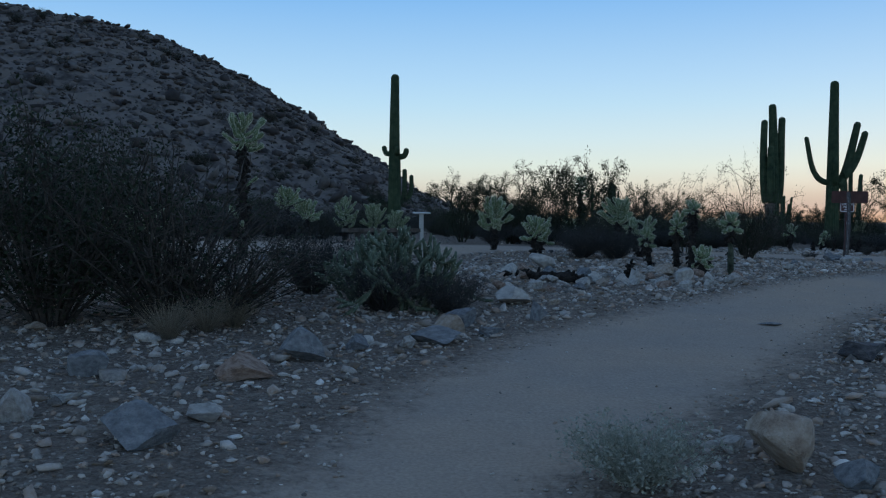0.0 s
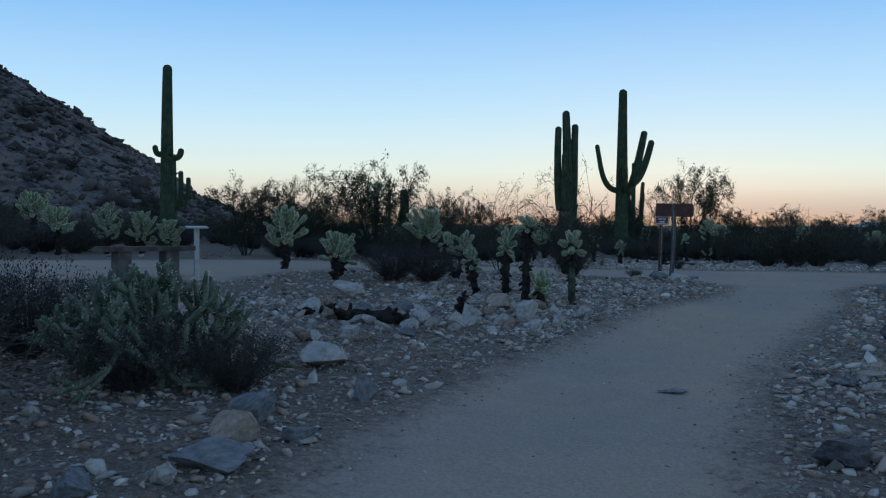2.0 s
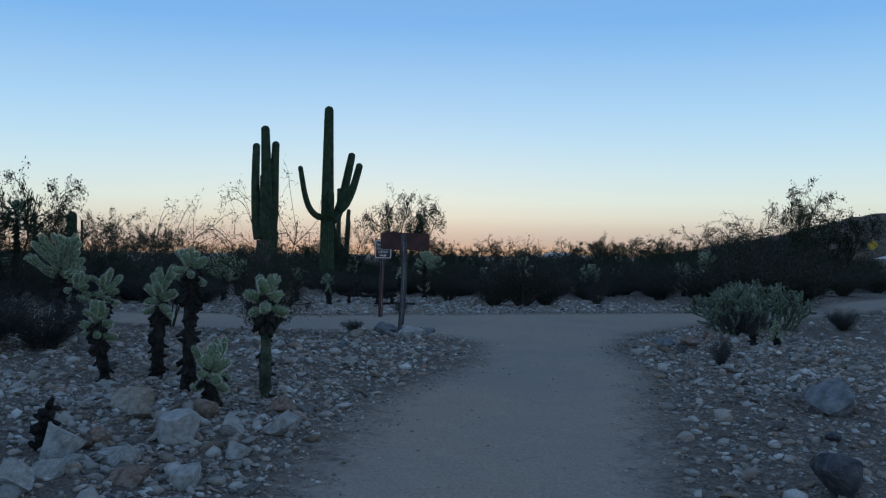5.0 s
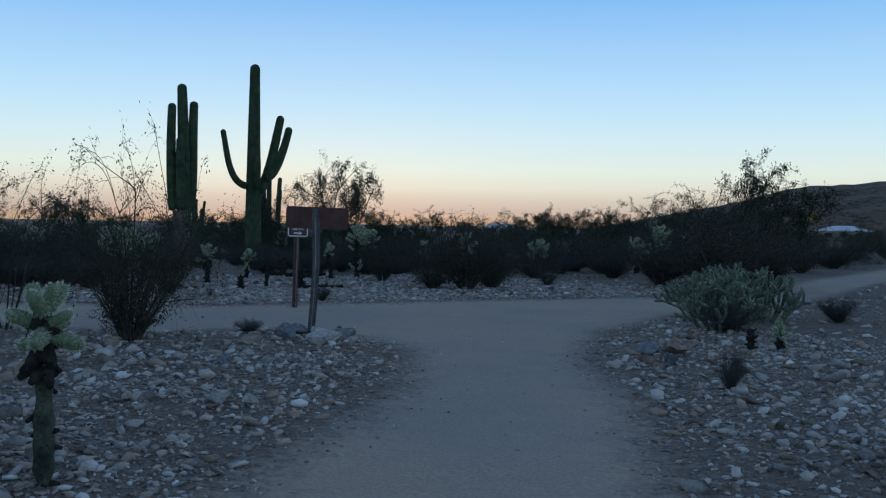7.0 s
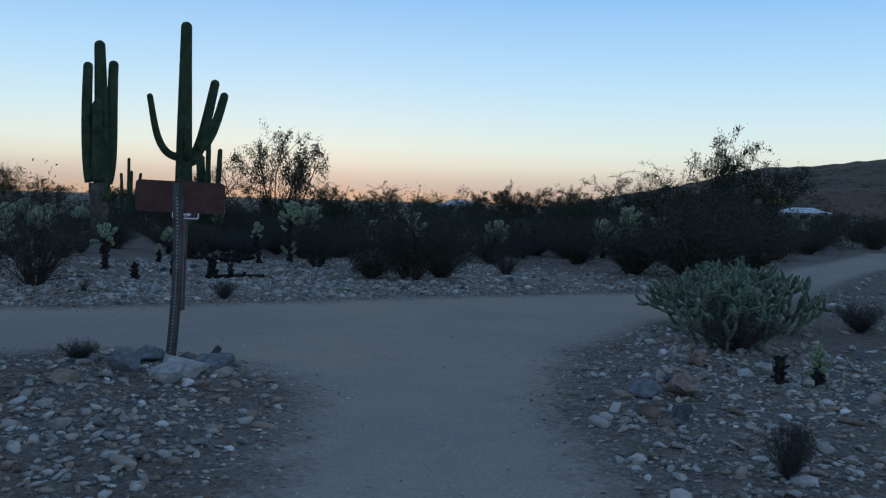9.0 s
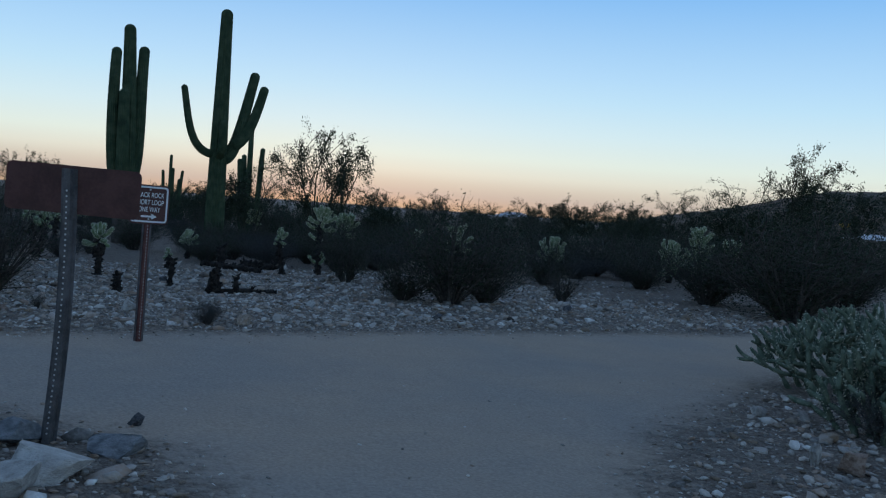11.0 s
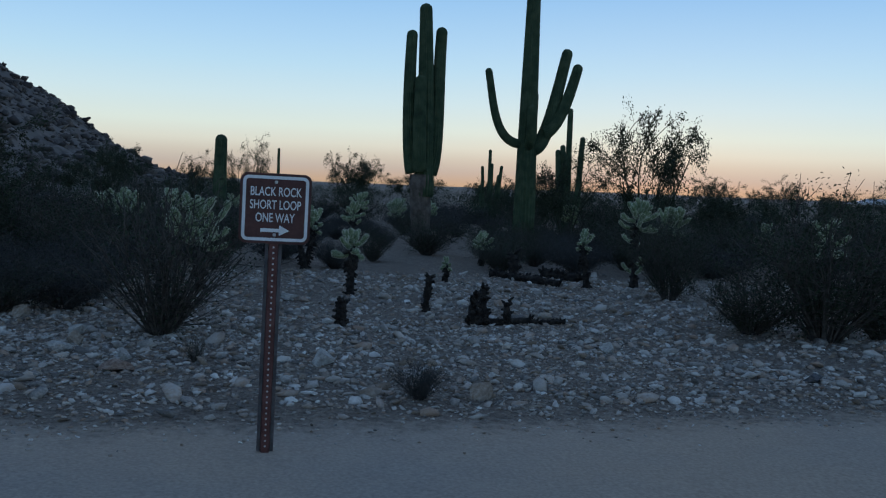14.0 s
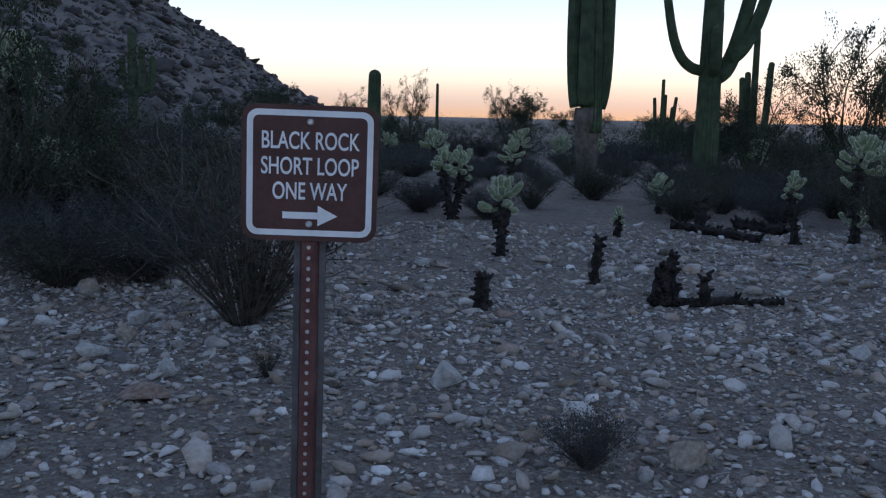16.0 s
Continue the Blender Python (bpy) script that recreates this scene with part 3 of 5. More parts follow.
def buckhorn(x, y, h, w, label, seed=1):
    """Low bush of many cylindrical green jointed stems, with short pale spines."""
    r = np.random.default_rng(seed)
    root = tagged(new("buckhorn_cholla"), label, "cactus", "buckhorn chollas")
    for k in range(max(12, int(20 * w))):
        s, q = Soup(), Soup()
        a = k * 2.4
        rad = w * 0.42 * math.sqrt((k + 0.5) / max(12, 20 * w))
        start = np.array([rad * 0.85 * math.cos(a), rad * 0.85 * math.sin(a), -0.03])
        tips = [(start, np.array([math.cos(a) * 0.8 * rad / w * 2, math.sin(a) * 0.8 * rad / w * 2, 1.0]), 0)]
        while tips:
            p, d, lev = tips.pop()
            d = d / np.linalg.norm(d)
            ln = h * r.uniform(0.2, 0.32)
            e = p + d * ln
            side = np.cross(d, r.normal(size=3)) * 0.06 * ln
            th = 0.021 * (1 - 0.05 * lev)
            s.tube(bezier(p, p + d * ln * 0.35 + side, e - d * ln * 0.3 + side, e, 5), [th, th * 1.1, th * 1.1, th, th * 0.55], 7)
            m = 20
            t = r.uniform(0, 1, m)[:, None]
            o = r.normal(size=(m, 3))
            o -= (o @ d)[:, None] * d
            o /= np.linalg.norm(o, axis=1)[:, None]
            q.leaves(p + (e - p) * t + o * th * 0.85, 0.0045, r, 4.5, o)
            top = h * (1.0 - 0.5 * (math.hypot(e[0], e[1]) / (w * 0.5)) ** 2)
            if lev < 5 and e[2] < top:
                for _ in range(2 if r.random() < 0.75 else 1):
                    tips.append((e, d + r.normal(size=3) * 0.55 + np.array([e[0], e[1], 0]) * 0.08 + np.array([0, 0, 0.4]), lev + 1))
        b = part("branch", s.mesh("branch", True), M_BUCK, root, kind="stuff")
        part("spine_coat", q.mesh("spine_coat"), M_SPINE, b, kind="stuff")
    root.matrix_world = at(x, y)
    return root


def fan_stems(r, h, w, count, twigs):
    """Stems that fan from one crown at the ground: their lines, and points along their outer parts with directions."""
    lines, spots, dirs = [], [], []
    for i in range(count):
        a = r.uniform(0, 6.283)
        out = w * 0.5 * math.sqrt(r.uniform(0.02, 1))
        top = h * r.uniform(0.62, 1.0) * (1 - 0.35 * (out / (w * 0.5)) ** 2)
        p0 = np.array([0.1 * w * 0.5 * math.cos(a), 0.1 * w * 0.5 * math.sin(a), -0.03])
        p3 = np.array([out * math.cos(a), out * math.sin(a), top])
        pts = bezier(p0, p0 + np.array([0.2 * p3[0], 0.2 * p3[1], top * 0.4]), p3 * np.array([0.75, 0.75, 0.7]) + r.normal(size=3) * 0.04 * h, p3, 8)
        lines.append((pts, 0.0075, 0.0025))
        for _ in range(twigs):
            j = r.integers(1, 8)
            d = (pts[-1] - pts[0]) / h + r.normal(size=3) * 0.55
            d /= np.linalg.norm(d)
            ln = h * r.uniform(0.14, 0.32)
            tw = bezier(pts[j], pts[j] + d * ln * 0.4, pts[j] + d * ln * 0.7 + r.normal(size=3) * 0.03 * h, pts[j] + d * ln + np.array([0, 0, 0.04 * h]), 5)
            lines.append((tw, 0.0032, 0.0014))
            for _ in range(3):
                f = r.uniform(0.35, 1)
                spots.append(tw[0] + (tw[-1] - tw[0]) * f)
                dirs.append(d)
    return lines, np.array(spots), np.array(dirs)


def creosote_kind(seed, h, w, count, twigs, leaves, stem_mat, leaf_mat, leaf_size, name="creosote_bush", spreadf=0.055, label="olive-green creosote bush with bare grey stems", category="bush"):
    r = np.random.default_rng(seed)
    root = tagged(new(name), label, category, name.replace("_", " ") + "es")
    lines, spots, dirs = fan_stems(r, h, w, count, twigs)
    s = Soup()
    for pts, a, b in lines:
        s.tube(pts, np.linspace(a, b, len(pts)) * (0.6 + 0.4 * h), 4, False)
    part("stem_tangle", s.mesh("stem_tangle"), stem_mat, root, kind="stuff")
    if leaves:
        i = r.integers(0, len(spots), leaves)
        q = Soup()
        q.leaves(spots[i] + r.normal(size=(leaves, 3)) * spreadf * h, leaf_size, r, 2.0)
        part("foliage", q.mesh("foliage"), leaf_mat, root, kind="stuff")
    return root


def tree_kind(seed, h, w, name, label, leaf_mat, limbs=6, leaves_per=12, leaf=0.03, droop=0.25, category="tree", girth=0.65):
    """Small desert tree: arching limbs, branches and twigs, with small leaves in sprays along the twigs."""
    r = np.random.default_rng(seed)
    root = tagged(new(name), label, category, name.replace("_", " ") + "s")
    wood, tw, lf, along = Soup(), Soup(), [], []

    def arc(soup, p, d, ln, r0, r1, n, sides, sag):
        d = d / np.linalg.norm(d)
        side = r.normal(size=3) * 0.13 * ln
        pts = bezier(p, p + d * ln * 0.35 + side * 0.6, p + d * ln * 0.75 + side - np.array([0, 0, sag * 0.3 * ln]), p + d * ln + side * 0.4 - np.array([0, 0, sag * ln]), n)
        soup.tube(pts, np.linspace(r0, r1, n), sides, False)
        return pts

    for k in range(limbs):
        a = k * 6.283 / limbs + r.uniform(-0.5, 0.5)
        lean = w / h * r.uniform(0.25, 0.75)
        limb = arc(wood, np.array([0.05 * math.cos(a), 0.05 * math.sin(a), -0.1]), np.array([lean * math.cos(a), lean * math.sin(a), 1.0]), h * r.uniform(0.5, 0.78), 0.016 * h * girth, 0.006 * h * girth, 10, 7, 0.02)
        for _ in range(7):
            i = r.integers(3, 10)
            up = limb[min(i, 9)] - limb[min(i, 9) - 2]
            d = up / np.linalg.norm(up) * 0.9 + r.normal(size=3) * np.array([0.7, 0.7, 0.4])
            br = arc(wood, limb[i], d, h * r.uniform(0.16, 0.36), 0.006 * h * girth, 0.0025 * h * girth, 8, 5, droop * 0.4)
            for _ in range(6):
                j = r.integers(2, 8)
                e = (br[-1] - br[0]) / np.linalg.norm(br[-1] - br[0]) + r.normal(size=3) * 0.75
                twig = arc(tw, br[j], e, h * r.uniform(0.07, 0.18), 0.0022 * h * girth, 0.0009 * h * girth, 6, 4, droop)
                dens = int(leaves_per * r.uniform(0.2, 1.8))
                f = r.integers(1, 6, dens)
                lf.append(twig[f] + r.normal(size=(dens, 3)) * 0.018 * h)
                along.append(np.tile(twig[-1] - twig[0], (dens, 1)))
    part("trunk", wood.mesh("trunk", True), M_PV, root, kind="stuff")
    part("twig_mass", tw.mesh("twig_mass"), M_PV, root, kind="stuff")
    keep, run = np.concatenate(lf), np.concatenate(along)
    run = run / (np.linalg.norm(run, axis=1)[:, None] + 1e-9)
    q = Soup()
    q.leaves(keep, leaf, r, 2.2, run + 0.4 * r.normal(size=run.shape))
    part("crown", q.mesh("crown"), leaf_mat, root, kind="stuff")
    allv = np.concatenate([np.concatenate(wood.v), np.concatenate(tw.v), keep])
    size = np.percentile(allv, 99.5, 0) - np.percentile(allv, 0.5, 0)
    return root, float(np.percentile(allv[:, 2], 99.8)), float(max(size[0], size[1]))


ROCKS = []
for k in range(9):
    r = np.random.default_rng(70 + k)
    v = V3.copy()
    for _ in range(17):
        nrm = r.normal(size=3)
        nrm /= np.linalg.norm(nrm)
        cut = r.uniform(0.34, 0.74)
        d = v @ nrm
        v -= np.clip(d - cut, 0, None)[:, None] * nrm
    v += v * (0.05 * np.array([noise.noise(Vector(p * 3.1 + k)) for p in v]))[:, None]
    v += v * (0.025 * np.array([noise.noise(Vector(p * 9.0 + k)) for p in v]))[:, None]
    lo, hi = v.min(0), v.max(0)
    v = (v - (lo + hi) / 2) / (hi - lo)
    v[:, 2] += 0.5
    s = Soup()
    s.add(v, F3)
    ROCKS.append({})
    ROCKS[-1]["v"] = s
rock_meshes = {}


def rock(x, y, w, h, mat, label, seed, turn=None, tilt=0.0):
    r = np.random.default_rng(seed * 7 + 3)
    k = seed % 9
    key = (k, mat.name)
    if key not in rock_meshes:
        rock_meshes[key] = ROCKS[k]["v"].mesh("rock")
        rock_meshes[key].materials.append(mat)
    ob = tagged(new("rock", rock_meshes[key]), label, "rock", "rocks beside the trail")
    a = r.uniform(-25, 25) if turn is None else turn
    ob.matrix_world = Matrix.LocRotScale((x, y, gz(x, y) - 0.16 * h), Euler((radians(tilt), radians(r.uniform(-6, 6)), radians(a))), Vector((w, w * r.uniform(0.6, 0.85), h * 1.2)))
    return ob


def log(p, q, rad, label, seed, bumps=30):
    """A fallen dead cholla stem, dark and shaggy."""
    r = np.random.default_rng(seed)
    root = tagged(new("dead_cholla_log"), label, "dead cactus", "dead cholla stems")
    n = 14
    x0, y0 = p
    pts = np.array([(x0 + (q[0] - x0) * t, y0 + (q[1] - y0) * t + 0.03 * math.sin(t * 7 + seed), 0) for t in np.linspace(0, 1, n)])
    pts[:, 2] = ground_z(pts[:, 0], pts[:, 1]) + rad * 0.8
    c = pts.mean(0)
    s = Soup()
    s.tube(pts - c, rad * (1 + 0.15 * r.normal(size=n)), 9)
    for _ in range(bumps):
        i = r.integers(0, n)
        d = r.normal(size=3)
        d /= np.linalg.norm(d)
        d[2] = abs(d[2])
        s.tube([pts[i] - c + d * rad * 0.5, pts[i] - c + d * rad * r.uniform(1.3, 2.2)], [rad * 0.5, rad * 0.25], 5)
    part("stem", s.mesh("stem", True), M_DEAD, root, kind="stuff")
    root.matrix_world = Matrix.Translation(Vector(c))
    return root


def stump(x, y, h, rad, label, seed):
    r = np.random.default_rng(seed)
    root = tagged(new("dead_cholla_stump"), label, "dead cactus", "dead cholla stumps")
    n = 9
    t = np.linspace(0, 1, n)
    pts = np.stack([0.1 * h * t * np.sin(seed), 0.08 * h * t * np.cos(seed), -0.03 + t * (h + 0.03)], 1)
    s = Soup()
    s.tube(pts, rad * (1 + 0.16 * r.normal(size=n)) * (1.15 - 0.4 * t), 9)
    for _ in range(26):
        i = r.integers(1, n)
        a = r.uniform(0, 6.283)
        d = np.array([math.cos(a), math.sin(a), r.uniform(-0.2, 0.9)])
        s.tube([pts[i] + d * rad * 0.4, pts[i] + d * rad * r.uniform(1.2, 1.8)], [rad * 0.45, rad * 0.22], 5)
    part("stem", s.mesh("stem", True), M_DEAD, root, kind="stuff")
    root.matrix_world = at(x, y)
    return root


def flat_plate(w, h, r, t, bolt=False):
    """Upright plate with rounded corners, its face towards -y."""
    pts = []
    for cx, cz, a0 in ((w / 2 - r, h / 2 - r, 0), (-w / 2 + r, h / 2 - r, 90), (-w / 2 + r, -h / 2 + r, 180), (w / 2 - r, -h / 2 + r, 270)):
        for k in range(7):
            a = radians(a0 + k * 15)
            pts.append((cx + r * math.cos(a), cz + r * math.sin(a)))
    n = len(pts)
    s = Soup()
    s.add([(x, 0, z) for x, z in pts] + [(x, t, z) for x, z in pts], [tuple(range(n))[::-1], tuple(range(n, 2 * n))] + [(i, (i + 1) % n, n + (i + 1) % n, n + i) for i in range(n)])
    return s, pts


def u_post(lo, hi, bend=None):
    """Flanged channel post with a row of punched holes: web towards -y. Returns post and hole meshes."""
    prof = [(-0.038, 0.030), (-0.038, 0.026), (-0.022, 0.026), (-0.016, 0.0), (0.016, 0.0), (0.022, 0.026), (0.038, 0.026), (0.038, 0.030), (0.019, 0.030), (0.013, 0.004), (-0.013, 0.004), (-0.019, 0.030)]
    zs = np.linspace(lo, hi, 25)
    s = Soup()
    n = len(prof)
    v = []
    for z in zs:
        ox = bend(z) if bend else 0.0
        v += [(x + ox, y, z) for x, y in prof]
    f = [(i * n + j, i * n + (j + 1) % n, (i + 1) * n + (j + 1) % n, (i + 1) * n + j) for i in range(len(zs) - 1) for j in range(n)]
    f += [tuple((len(zs) - 1) * n + j for j in range(n))]
    s.add(v, f)
    return s.mesh("post")


def hole_mesh():
    s = Soup()
    a = np.arange(8) * math.pi / 4
    s.add([(0.0048 * math.cos(q), -0.0012, 0.0048 * math.sin(q)) for q in a] + [(0.0048 * math.cos(q), 0.001, 0.0048 * math.sin(q)) for q in a],
          [tuple(range(8))] + [(i, (i + 1) % 8, 8 + (i + 1) % 8, 8 + i) for i in range(8)])
    return s.mesh("hole")


def letters(text, size, squeeze, mat, parent, x, z, y):
    cu = bpy.data.curves.new("letters", "FONT")
    cu.body, cu.size, cu.align_x, cu.extrude, cu.offset = text, size, "CENTER", 0.0006, size * 0.012
    tmp = bpy.data.objects.new("letters_tmp", cu)
    scene.collection.objects.link(tmp)
    bpy.context.view_layer.update()
    me = bpy.data.meshes.new_from_object(tmp.evaluated_get(bpy.context.evaluated_depsgraph_get()))
    bpy.data.objects.remove(tmp)
    me.name = "lettering"
    ob = part("lettering", me, mat, parent, "white sign lettering " + text.lower())
    ob.matrix_basis = Matrix.LocRotScale((x, y, z), Euler((radians(90), 0, 0)), Vector((squeeze, 1, 1)))
    return ob

# ---- saguaros ----
saguaro(13.58, 38.4, [
    ((0.02, 0, 1.2), (0.02, 0, 2.6), (-0.02, 0, 4.2), (-0.08, 0, 5.58), 0.24, 0.15),
    ((-0.22, 0.02, 1.75), (-0.36, 0, 2.3), (-0.40, 0, 3.6), (-0.35, 0, 4.97), 0.18, 0.13),
    ((0.20, 0.03, 1.75), (0.40, 0, 2.2), (0.32, 0, 3.6), (0.38, 0, 5.08), 0.19, 0.135),
    ((-0.05, -0.2, 1.8), (-0.12, -0.32, 2.3), (-0.12, -0.3, 3.0), (-0.12, -0.28, 3.9), 0.17, 0.13),
    ((0.12, 0.22, 1.8), (0.15, 0.34, 2.3), (0.14, 0.3, 3.2), (0.14, 0.28, 4.3), 0.17, 0.13),
], "tall dark green saguaro with arms pressed close to its trunk", (1.72, 0.21, 0.27), 3, "saguaros")
saguaro(16.88, 40.35, [
    ((0, 0, -0.1), (0.0, 0, 2.4), (0.0, 0, 4.6), (0.02, 0, 6.9), 0.31, 0.175),
    ((-0.18, 0, 2.75), (-0.95, 0, 2.75), (-1.0, 0, 3.7), (-1.18, 0, 4.6), 0.13, 0.095),
    ((0.20, 0, 2.65), (0.55, 0, 2.75), (0.70, 0, 3.7), (1.06, 0.05, 5.2), 0.21, 0.145),
    ((0.40, -0.1, 3.05), (0.75, -0.14, 3.15), (1.02, -0.14, 3.8), (1.28, -0.15, 4.8), 0.18, 0.135),
    ((0.10, 0.20, 2.8), (0.28, 0.45, 2.8), (0.33, 0.42, 3.4), (0.33, 0.42, 4.1), 0.13, 0.10),
    ((-0.04, -0.25, 2.7), (-0.08, -0.5, 2.8), (-0.06, -0.48, 3.2), (-0.06, -0.47, 3.65), 0.13, 0.115),
], "tall saguaro with one long curved arm and raised arms opposite", None, 4, "saguaros")
saguaro(-1.56, 34.90, [
    ((0, 0, -0.1), (0, 0, 2), (0.0, 0, 4.3), (0.02, 0, 5.85), 0.25, 0.15),
    ((-0.15, 0, 3.1), (-0.32, 0, 3.05), (-0.36, 0, 3.15), (-0.38, 0, 3.3), 0.10, 0.09),
    ((0.15, 0, 3.0), (0.30, 0, 2.95), (0.38, 0, 3.05), (0.40, 0, 3.2), 0.11, 0.10),
    ((0.1, -0.1, 3.1), (0.12, -0.3, 3.05), (0.12, -0.32, 3.15), (0.12, -0.33, 3.25), 0.10, 0.09),
], "tall single saguaro with a ring of stubby buds", None, 5, "saguaros")
saguaro(-2.81, 65.93, [
    ((0, 0, -0.2), (0, 0, 1.6), (0, 0, 3.2), (0.0, 0, 4.9), 0.27, 0.19),
    ((0.2, 0, 2.0), (0.55, 0, 1.9), (0.58, 0, 2.6), (0.55, 0, 4.1), 0.19, 0.16),
    ((0.25, 0.1, 2.2), (0.95, 0.1, 2.1), (0.98, 0.1, 2.6), (0.95, 0.1, 3.7), 0.17, 0.15),
    ((-0.2, 0.1, 2.3), (-0.5, 0.1, 2.3), (-0.5, 0.1, 2.8), (-0.5, 0.1, 3.6), 0.17, 0.15),
], "slim green many-armed saguaro below the hill", None, 6, "saguaros")
saguaro(9.03, 48.9, [((0, 0, -0.1), (0, 0, 1), (0, 0, 1.8), (0.02, 0, 2.65), 0.24, 0.2)], "short young saguaro standing among shrubs", None, 7, "saguaros")
for sx, sy, sh, n, sd in ((21.7, 49.5, 4.6, 7, 8), (21.21, 58.00, 3.3, 6, 9), (31.12, 62.01, 1.9, 3, 10), (11.88, 61.98, 2.9, 1, 11), (4.97, 30.34, 1.9, 2, 12), (29.43, 56.00, 2.2, 1, 13)):
    rr = np.random.default_rng(sd)
    st = []
    for i in range(n):
        a = rr.uniform(0, 6.28)
        o = 0.0 if i == 0 else rr.uniform(0.3, 0.62)
        hh = sh * (1.0 if i == 0 else rr.uniform(0.5, 0.85))
        ox, oy = o * math.cos(a), o * math.sin(a)
        st.append(((ox * 0.2, oy * 0.2, -0.1 + (0.3 if i else 0)), (ox * 1.2, oy * 1.2, 0.4), (ox, oy, hh * 0.6), (ox * 1.3, oy * 1.3, hh), 0.03 * sh, 0.022 * sh))
    saguaro(sx, sy, st, "dark slender many-stemmed columnar cactus among shrubs" if n > 1 else "dark slender columnar cactus among shrubs", None, sd, "columnar cacti")

# ---- teddy-bear chollas ----
PALE = "teddy-bear cholla with pale spiny crown on dark shaggy trunk"
cholla(-2.96, 14.87, 2.23, 0.69, "tall teddy-bear cholla with a shaggy black trunk", 1, 0.24, low=4)
cholla(-4.30, 27.45, 1.50, 0.80, PALE, 2, 0.4)
cholla(-3.59, 26.45, 1.15, 0.80, PALE, 3, 0.5)
for i, (dx, dy, hh, ww) in enumerate(((-2.77, 28.95, 1.35, 1.0), (-1.97, 29.65, 1.15, 1.0), (-1.22, 29.20, 0.95, 0.8))):
    cholla(dx, dy, hh, ww, "broad pale cholla growing in a thicket", 60 + i, 0.7)
cholla(1.76, 17.09, 0.72, 0.60, "low teddy-bear cholla with a broad pale crown", 4, 0.55)
cholla(1.23, 20.19, 1.12, 0.95, "broad teddy-bear cholla with many pale joints", 5, 0.6)
cholla(1.94, 17.80, 0.61, 0.49, PALE, 6, 0.55, heads=1)
cholla(3.92, 20.62, 1.16, 1.0, "broad teddy-bear cholla behind grey brush", 7, 0.5)
cholla(3.75, 17.63, 0.77, 0.52, "two-headed teddy-bear cholla with pale joints", 8, 0.42, heads=2, size=0.15)
cholla(3.28, 14.72, 0.61, 0.33, PALE, 9, 0.42, lean=(-0.05, 0))
cholla(3.67, 14.67, 0.88, 0.34, PALE, 10, 0.40)
cholla(3.73, 14.02, 1.07, 0.32, "tall teddy-bear cholla with a small crown", 11, 0.22)
cholla(3.93, 13.98, 0.37, 0.28, "small pale cholla beside a rock border", 12, 0.7)
cholla(4.15, 13.57, 0.91, 0.33, "cholla with thick pale joints on slim green-black stem", 13, 0.30, size=0.155, green=True)
cholla(3.66, 13.3, 0.42, 0.36, "small pale cholla sprouting among stones", 14, 0.6)
cholla(10.37, 27.81, 0.82, 0.42, "bright teddy-bear cholla on bare gravel", 15, 0.40)
cholla(10.16, 31.27, 0.98, 0.60, "forked teddy-bear cholla with two dark trunks", 16, 0.30, heads=2, fork=0.26)
cholla(13.32, 45.98, 1.20, 0.60, PALE, 17, 0.4)
cholla(15.52, 50.99, 1.00, 0.80, "low round pale cholla among shrubs", 18, 0.7)
cholla(14.14, 29.46, 0.87, 0.29, "slim teddy-bear cholla with a tilted crown", 19, 0.36, lean=(-0.08, 0))
cholla(15.08, 29.83, 1.38, 0.60, "tall teddy-bear cholla with low pale offshoots", 20, 0.32, low=6)
cholla(13.61, 33.18, 0.64, 0.42, PALE, 21, 0.5)
cholla(12.04, 29.67, 0.38, 0.20, "small cholla on bare gravel", 22, 0.5)
cholla(4.64, 30.78, 2.22, 0.70, "tall teddy-bear cholla with a shaggy black trunk", 23, 0.28)
cholla(5.46, 29.20, 0.88, 0.81, "branching teddy-bear cholla with pale joint clusters", 33, 0.5, heads=2, low=3)
cholla(4.64, 32.45, 0.85, 0.90, "broad low teddy-bear cholla among brush", 24, 0.6)
cholla(10.82, 46.48, 1.10, 0.90, PALE, 25, 0.5)
cholla(19.25, 42.99, 1.20, 0.60, PALE, 26, 0.45)
cholla(17.87, 33.98, 1.25, 0.70, PALE, 27, 0.45)
cholla(6.82, 39.96, 1.00, 1.10, "broad low pale cholla among shrubs", 28, 0.6)
cholla(11.74, 15.21, 0.34, 0.20, "small pale cholla beside a dead stump", 29, 0.75)
cholla(21.50, 30.26, 1.10, 0.70, PALE, 30, 0.5)
cholla(16.89, 27.64, 1.25, 0.60, "pale cholla rising beside a creosote bush", 31, 0.4)
for i, (dx, dy, hh, ww) in enumerate(((27.23, 30.65, 1.6, 1.2), (28.12, 30.21, 1.3, 1.1), (26.53, 31.06, 1.2, 1.0))):
    cholla(dx, dy, hh, ww, "broad grey-green cholla thicket at a trail edge", 70 + i, 0.85)
for i, (dx, dy) in enumerate(((2.2, 43), (5.5, 47), (9.5, 51), (16.5, 50), (12.0, 38.6), (8.0, 36.5), (21.5, 36.2), (-4, 40), (-6, 46), (24, 40), (1.2, 38.5), (8.6, 27.8), (-7.5, 18.5), (-6.3, 22), (-3.4, 10.9))):
    cholla(dx, dy, 0.7 + 0.08 * (i % 6), 0.5 + 0.1 * (i % 4), PALE, 90 + i, 0.5)

# ---- buckhorn chollas ----
buckhorn(-0.40, 9.62, 0.66, 1.25, "grey-green buckhorn cholla bush beside the trail", 1)
buckhorn(14.35, 17.75, 0.68, 1.9, "broad grey-green buckhorn cholla at the junction", 2)
buckhorn(12.79, 16.72, 0.63, 0.81, "low buckhorn cholla at the trail corner", 3)

